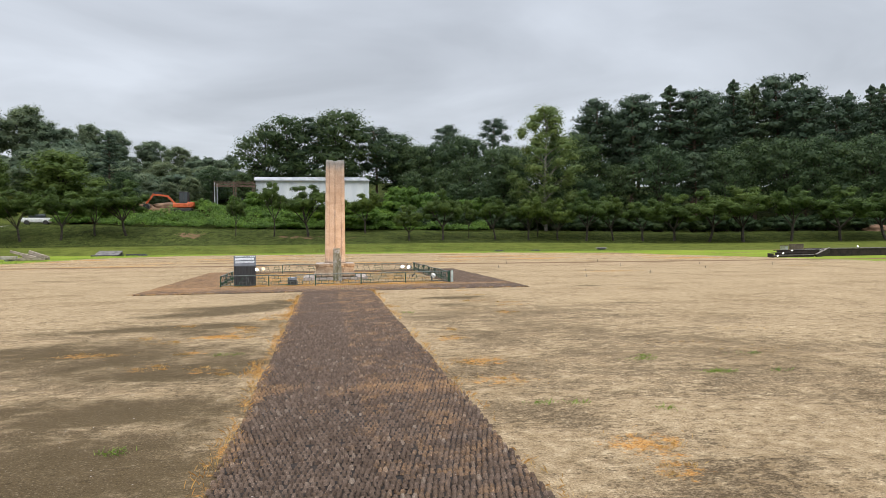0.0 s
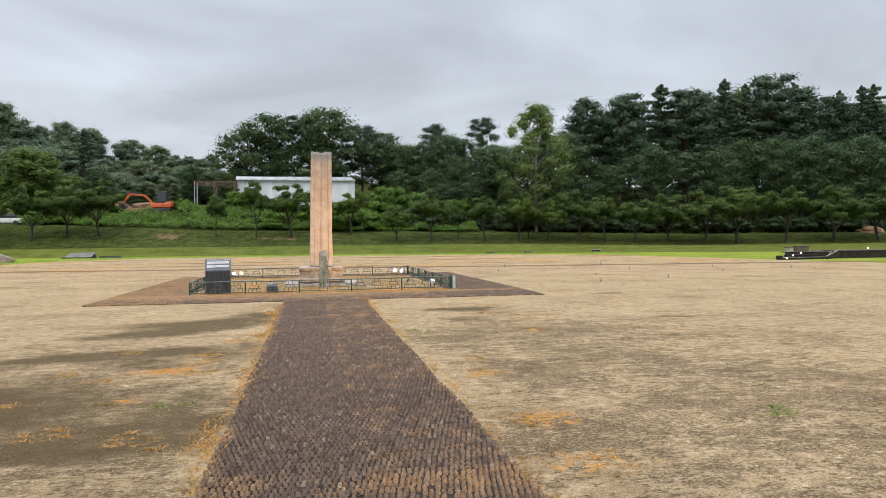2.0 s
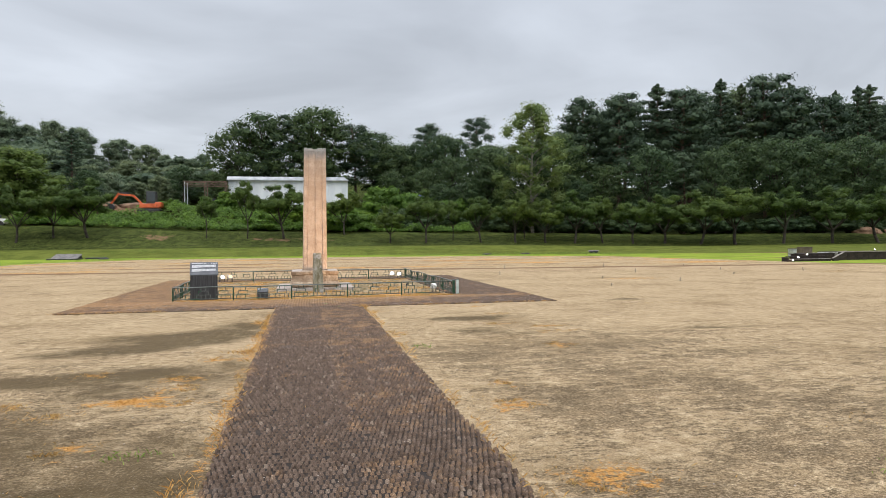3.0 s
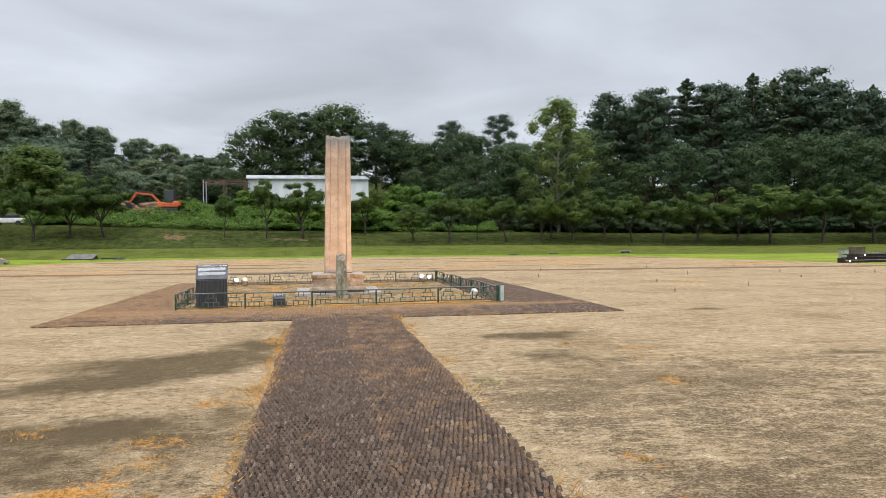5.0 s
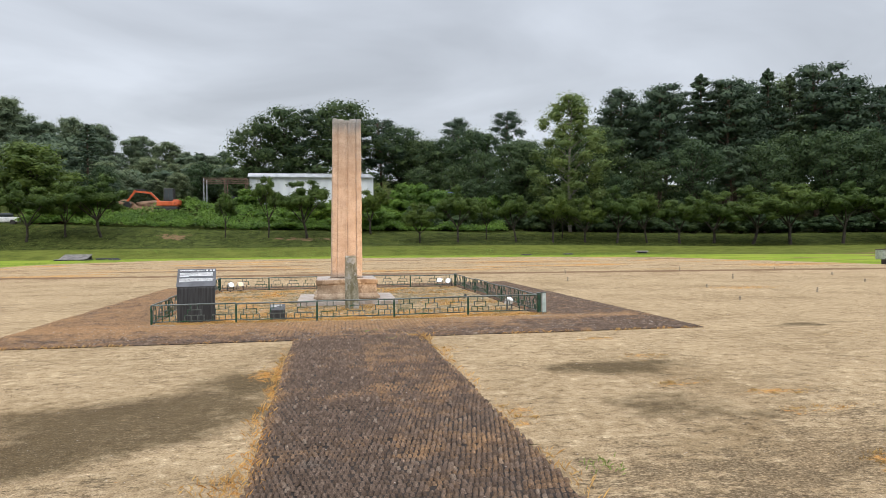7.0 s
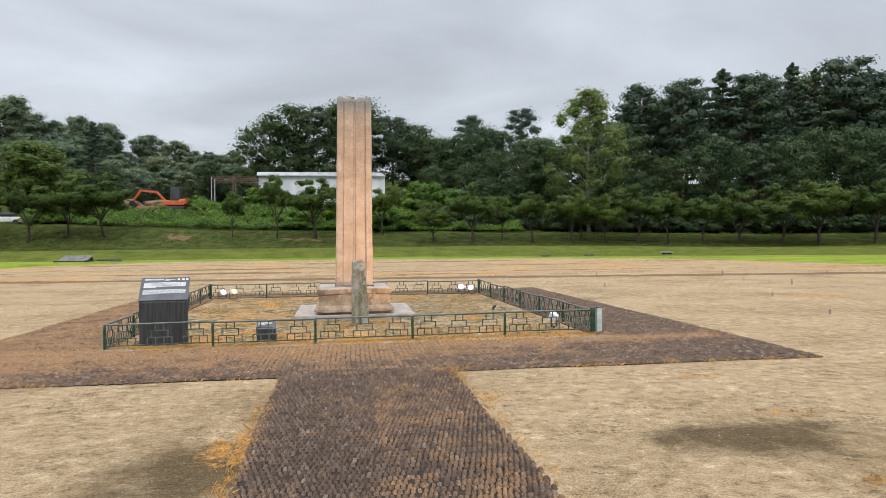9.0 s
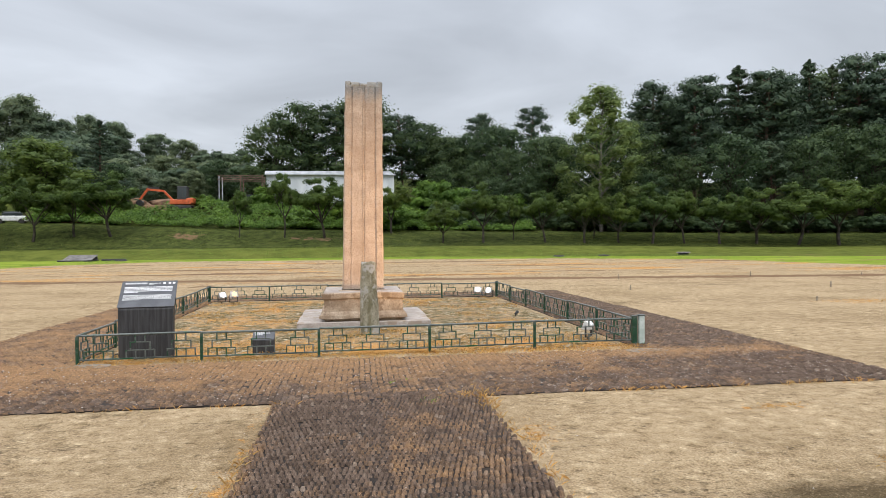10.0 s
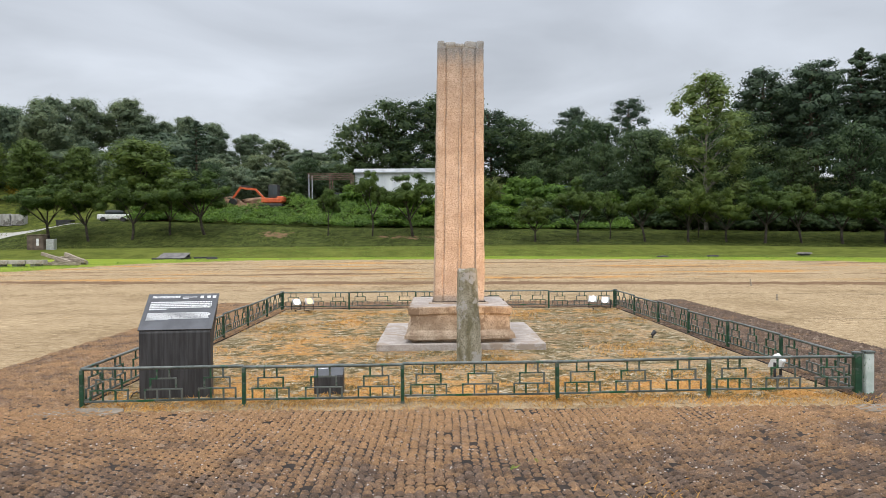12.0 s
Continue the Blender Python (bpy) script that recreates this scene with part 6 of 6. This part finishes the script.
def deck():
    """Dark boarded steps and a raised walkway at the side of the field, with small lights."""
    root = thing("boardwalk", (0, 0, 0.0), label="dark stained boardwalk with broad steps and a sloping pale edge", category="boardwalk")
    x0, y0 = 29.25, 41.9
    # three broad steps, each a riser board under two tread boards
    for i in range(3):
        xa, xb, ya, z = x0 + 0.12 + 0.42 * i, x0 + 3.15 + 0.12 * i, y0 + 0.42 * i, 0.155 * i
        boxed("riser", (xa, xb, ya + 0.02, ya + 0.06, z - 0.05, z + 0.125), MAT_DECK, root, 0.004)
        for k in range(2):
            # lowest front tread is pale: the lit strip along its nosing, as colour
            boxed("tread", (xa - 0.02, xb, ya + 0.205 * k, ya + 0.205 * k + 0.195, z + 0.126, z + 0.158), MAT_DECKTOP if k == 0 and i == 0 else MAT_DECK, root, 0.005)
    boxed("end_board", (x0, x0 + 0.10, y0 - 0.04, y0 + 0.5, -0.05, 0.27), MAT_DECK, root, 0.01)
    boxed("platform", (x0 + 2.35, x0 + 4.5, y0 + 1.26, y0 + 2.3, -0.05, 0.465), MAT_DECK, root, 0.01)
    # the sloping edge beside the steps
    for name, mat, dz, th, dy in (("stringer", MAT_DECK, -0.10, 0.30, 0.0), ("handrail", MAT_DECKTOP, 0.075, 0.045, -0.012)):
        bm = bmesh.new()
        box(bm, 0, 1.55, -0.06, 0.06, -th / 2, th / 2, 0.01, pose(x0 + 3.3, y0 + 0.05 + dy, 0.10 + dz, 0, -16, 20))
        part(name, bm, mat, root, "pale sloping edge board" if mat is MAT_DECKTOP else "")
    # the walkway: fascia boards under a pale edge
    for i in range(6):
        xa = x0 + 4.55 + 3.0 * i
        boxed("fascia", (xa, xa + 2.985, y0 + 0.98, y0 + 1.03, -0.05, 0.50), MAT_DECK, root, 0.006)
        boxed("edge_board", (xa, xa + 2.985, y0 + 0.93, y0 + 1.12, 0.502, 0.555), MAT_DECKTOP, root, 0.008)
        for k in range(5):
            boxed("deck_board", (xa, xa + 2.985, y0 + 1.14 + 0.36 * k, y0 + 1.14 + 0.36 * k + 0.34, 0.495, 0.53), MAT_DECK, root, 0.006)
    for x, y, z in ((x0 + 0.32, y0 - 0.12, 0.0), (x0 + 1.05, y0 + 0.30, 0.158), (x0 + 2.0, y0 + 0.72, 0.313), (x0 + 7.3, y0 + 1.02, 0.555)):
        lamp = thing("step_light", (x, y, z), label="small lit step light on the boardwalk", category="lamp", group="step lights on the boardwalk")
        bm = bmesh.new()
        bmesh.ops.create_uvsphere(bm, u_segments=12, v_segments=8, radius=0.038, matrix=pose(0, 0, 0.10))
        part("lens", bm, MAT_BULB_WHITE, lamp, "glowing lens")
        rodded("base", (0, 0, -0.02), (0, 0, 0.065), 0.042, MAT_BLACK, lamp)
    for x, y, w, h in ((35.6, 49.5, 0.15, 0.62), (36.9, 49.8, 0.42, 0.72)):
        b = thing("equipment_box", (x, y, on_ground(x, y)), label="grey metal equipment box behind the boardwalk", category="cabinet", group="boxes by the boardwalk")
        boxed("body", (-w, w, -0.3, 0.3, -0.05, h), MAT_STEEL if w < 0.3 else MAT_CABINET, b, 0.02)
        boxed("lid", (-w - 0.03, w + 0.03, -0.33, 0.33, h, h + 0.05), MAT_CABINET, b, 0.01)
    # rubble along the walkway
    rs = random.Random(9)
    V, F = [], []
    for i in range(190):
        x, y, q = rs.uniform(35.0, 40.5), rs.uniform(45.0, 46.6), rs.uniform(0.06, 0.16)
        k = len(V)
        V += [(x + q * a * rs.uniform(0.7, 1.2), y + q * b, on_ground(x, y) + (0.42 + q * c * 0.6 if c >= 0 else -0.05)) for a, b, c in ((1, 0, 0), (0, 1, 0), (-1, 0, 0), (0, -1, 0), (0, 0, 1), (0, 0, -5))]
        F += [(k + a, k + b, k + c) for a, b, c in ((0, 1, 4), (1, 2, 4), (2, 3, 4), (3, 0, 4), (1, 0, 5), (2, 1, 5), (3, 2, 5), (0, 3, 5))]
    tagged(new("rubble", mesh_of("rubble", V, F, MAT_STONEBLOCK)), "grey rubble heaped behind the boardwalk", "rubble", kind="stuff")


def stakes():
    rs = random.Random(31)
    for x, y in ((9.6, 24.8), (11.2, 29), (14.6, 33), (8.4, 33.5), (17.5, 30), (13.0, 26.5), (19.5, 34), (16, 39.5), (10.2, 38.8), (22, 31.5), (20.5, 39)):
        root = thing("survey_stake", (x, y, 0), rz=rs.uniform(0, 90), label="short weathered wooden stake in the sand", category="stake", group="stakes in the field")
        h = rs.uniform(0.10, 0.22)
        bm = bmesh.new()
        box(bm, -0.017, 0.017, -0.017, 0.017, -0.05, h, 0.004, pose(0, 0, 0, rs.uniform(-8, 8), rs.uniform(-8, 8), 0))
        part("peg", bm, MAT_TIMBER, root)


timber_pile(); kerb_row(); cabinets(); stone_stack(); deck(); stakes()

# ---- above the bank: excavator, steel frame, white building ----


def excavator():
    x, y = -19.9, 101.6
    z = on_ground(x, y) + 0.0
    root = thing("excavator", (x, y, z), rz=0, label="small orange excavator with black cab on a soil heap", category="excavator")
    for sy in (-0.75, 0.75):
        bm = bmesh.new()
        box(bm, -1.3, 1.3, sy - 0.22, sy + 0.22, -0.25, 0.35, 0.2)
        part("track", bm, MAT_RUBBER, root)
    boxed("deck", (-1.0, 1.3, -0.85, 0.85, 0.42, 0.95), MAT_ORANGE, root, 0.08)
    boxed("counterweight", (0.75, 1.5, -0.8, 0.8, 0.5, 1.15), MAT_ORANGE, root, 0.14)
    cab = boxed("cab", (-0.25, 0.85, -0.65, 0.55, 0.95, 2.45), MAT_BLACK, root, 0.08, "black glazed cab")
    boxed("window", (-0.12, 0.28, -0.662, -0.652, 1.25, 2.3), MAT_GLASS, cab, 0)
    boxed("window", (0.36, 0.74, -0.662, -0.652, 1.25, 2.3), MAT_GLASS, cab, 0)
    boxed("window", (-0.262, -0.252, -0.52, 0.42, 1.25, 2.3), MAT_GLASS, cab, 0)

    def arm(name, a, b, r0, r1, mat, label=""):
        a, b = Vector(a), Vector(b)
        d = b - a
        bm = bmesh.new()
        m = Matrix.Translation(a) @ d.to_track_quat("Z", "Y").to_matrix().to_4x4()
        vs = [bm.verts.new(m @ Vector(p)) for p in ((-r0, -0.11, 0), (r0, -0.11, 0), (r0, 0.11, 0), (-r0, 0.11, 0), (-r1, -0.1, d.length), (r1, -0.1, d.length), (r1, 0.1, d.length), (-r1, 0.1, d.length))]
        for f in ((3, 2, 1, 0), (4, 5, 6, 7), (0, 1, 5, 4), (1, 2, 6, 5), (2, 3, 7, 6), (3, 0, 4, 7)):
            bm.faces.new([vs[i] for i in f])
        bmesh.ops.recalc_face_normals(bm, faces=bm.faces)
        part(name, bm, mat, root, label)

    arm("boom", (-0.7, -0.35, 0.85), (-1.75, -0.35, 1.95), 0.16, 0.19, MAT_ORANGE)
    arm("boom", (-1.7, -0.35, 1.92), (-3.5, -0.35, 2.1), 0.19, 0.14, MAT_ORANGE)
    arm("dipper", (-3.35, -0.35, 2.2), (-4.3, -0.35, 0.9), 0.16, 0.1, MAT_ORANGE)
    arm("ram", (-2.2, -0.35, 2.22), (-3.4, -0.35, 2.32), 0.05, 0.05, MAT_BLACK, "dark hydraulic ram")
    root.scale = (1.08, 1.08, 1.08)
    bm = bmesh.new()
    bmesh.ops.create_cone(bm, cap_ends=True, segments=10, radius1=0.38, radius2=0.38, depth=0.7, matrix=pose(-4.25, -0.35, 0.55, 90, 0, 0))
    part("bucket", bm, MAT_BLACK, root, "black digging bucket")


def soil_heap(x, y, rx, ry, h, seed):
    bm = bmesh.new()
    bmesh.ops.create_icosphere(bm, subdivisions=4, radius=1.0)
    for v in bm.verts:
        p = v.co * (1 + 0.25 * noise.noise(v.co * 2.2 + Vector((seed, 0, 0))) + 0.08 * noise.noise(v.co * 7))
        v.co = Vector((p.x * rx, p.y * ry, max(p.z, -0.3) * h))
    me = bpy.data.meshes.new("soil_heap")
    bm.to_mesh(me); bm.free()
    me.materials.append(MAT_SOIL)
    me.shade_smooth()
    ob = new("soil_heap", me)
    ob.matrix_world = pose(x, y, on_ground(x, y))
    tagged(ob, "heap of loose reddish brown soil above the bank", "soil heap", group="soil heaps")


def building():
    x0, x1, y, zb = -11.2, 7.0, 115.0, on_ground(-2, 115) - 0.3
    root = thing("white_building", (0, y, zb), label="long low white metal-clad building with grey roof edge", category="building")
    h = 11.15 - zb
    for i in range(18):
        w = (x1 - x0) / 18
        boxed("wall_panel", (x0 + i * w + 0.008, x0 + (i + 1) * w - 0.008, 0, 0.15, 0, h), MAT_CLAD, root, 0.012)
    boxed("wall", (x0 + 0.02, x1 - 0.02, 0.152, 7, 0, h - 0.02), MAT_CLAD, root, 0)
    bm = bmesh.new()
    for p in ((x0 - 0.2, -0.3, h), (x1 + 0.15, -0.3, h), (x1 + 0.15, 7.2, h + 0.3), (x0 - 0.2, 7.2, h + 0.3), (x0 - 0.2, 0.5, h + 0.62), (x1 - 0.5, 0.5, h + 0.62), (x1 - 0.5, 6.4, h + 0.62), (x0 - 0.2, 6.4, h + 0.62)):
        bm.verts.new(p)
    bm.verts.ensure_lookup_table()
    for f in ((0, 1, 5, 4), (1, 2, 6, 5), (2, 3, 7, 6), (3, 0, 4, 7), (4, 5, 6, 7), (3, 2, 1, 0)):
        bm.faces.new([bm.verts[i] for i in f])
    part("roof", bm, MAT_ROOF, root, "grey sheet roof")
    boxed("gutter", (x0 - 0.25, x1 + 0.2, -0.42, -0.31, h - 0.06, h + 0.08), MAT_ROOF, root, 0.02)
    b = thing("tarpaulin_shelter", (16.8, 111, on_ground(16.8, 111)), label="low shelter roofed with dark blue tarpaulin under the trees", category="shelter")
    zt = 8.6 - on_ground(16.8, 111)
    bm = bmesh.new()
    box(bm, -1.9, 1.9, -0.9, 0.9, zt - 0.06, zt, 0.0, pose(0, 0, 0, 14, 0, 0))
    bmesh.ops.subdivide_edges(bm, edges=bm.edges[:], cuts=4, use_grid_fill=True)
    roughen(bm, 0.12, 1.2)
    part("cover", bm, MAT_BLUE, b)
    for px in (-1.7, 1.7):
        for py in (-0.6, 0.6):
            rodded("post", (px, py - 2.0, -0.3), (px, py - 2.0, zt - 0.4), 0.05, MAT_RUST, b)


def steel_frame():
    x0, x1, y = -16.4, -10.9, 107.5
    z = on_ground(x0, y)
    root = thing("steel_frame", (0, y, z), label="open rusty steel frame shelter with thin posts", category="shelter")
    h = 10.25 - z
    for x in (x0, x0 + 2.75, x1):
        for dy in (0, 2.4):
            boxed("post", (x - 0.06, x + 0.06, dy - 0.06, dy + 0.06, -0.2, h), MAT_ROOF if x == x0 else MAT_RUST, root, 0)
    for dz in (0, -0.5):
        for dy in (-0.08, 2.32):
            boxed("beam", (x0 - 0.2, x1 + 0.2, dy, dy + 0.1, h + dz, h + dz + 0.1), MAT_RUST, root, 0)
    for i in range(8):
        bm = bmesh.new()
        a = x0 + i * (x1 - x0) / 8
        rod(bm, (a, -0.03, h - (0.4 if i % 2 else 0)), (a + (x1 - x0) / 8, -0.03, h - (0 if i % 2 else 0.4)), 0.03, sides=6)
        part("brace", bm, MAT_RUST, root)
    v = thing("white_van", (-13.6, 112.5, on_ground(-13.6, 112.5)), label="white vehicle parked behind the steel frame", category="vehicle")
    boxed("body", (-1.0, 1.0, -0.8, 0.8, 0.3, 1.05), MAT_WHITE, v, 0.12)
    boxed("cab", (-0.6, 0.8, -0.7, 0.7, 1.05, 1.55), MAT_GLASS, v, 0.12)
    for sx in (-0.65, 0.65):
        bm = bmesh.new()
        rod(bm, (sx, -0.85, 0.3), (sx, 0.85, 0.3), 0.3, sides=16)
        part("wheel", bm, MAT_RUBBER, v)
    c = thing("parked_car", (-36.8, 96.6, on_ground(-36.8, 96.6)), rz=15, label="white car parked beyond the bank", category="car")
    boxed("body", (-1.7, 1.7, -0.8, 0.8, 0.3, 0.9), MAT_WHITE, c, 0.15)
    boxed("cabin", (-0.9, 1.1, -0.7, 0.7, 0.9, 1.4), MAT_GLASS, c, 0.2)
    for sx in (-1.05, 1.05):
        bm = bmesh.new()
        rod(bm, (sx, -0.84, 0.3), (sx, 0.84, 0.3), 0.3, sides=16)
        part("wheel", bm, MAT_RUBBER, c)


excavator()
soil_heap(-26.3, 104.5, 2.2, 1.8, 1.1, 1); soil_heap(-22.5, 107.5, 3.2, 1.8, 0.8, 2)
soil_heap(88, 92, 3.0, 1.6, 1.2, 3); soil_heap(82.5, 93.0, 2.2, 1.4, 0.9, 4); soil_heap(-31, 97, 2.2, 1.0, 0.9, 5)
building(); steel_frame()
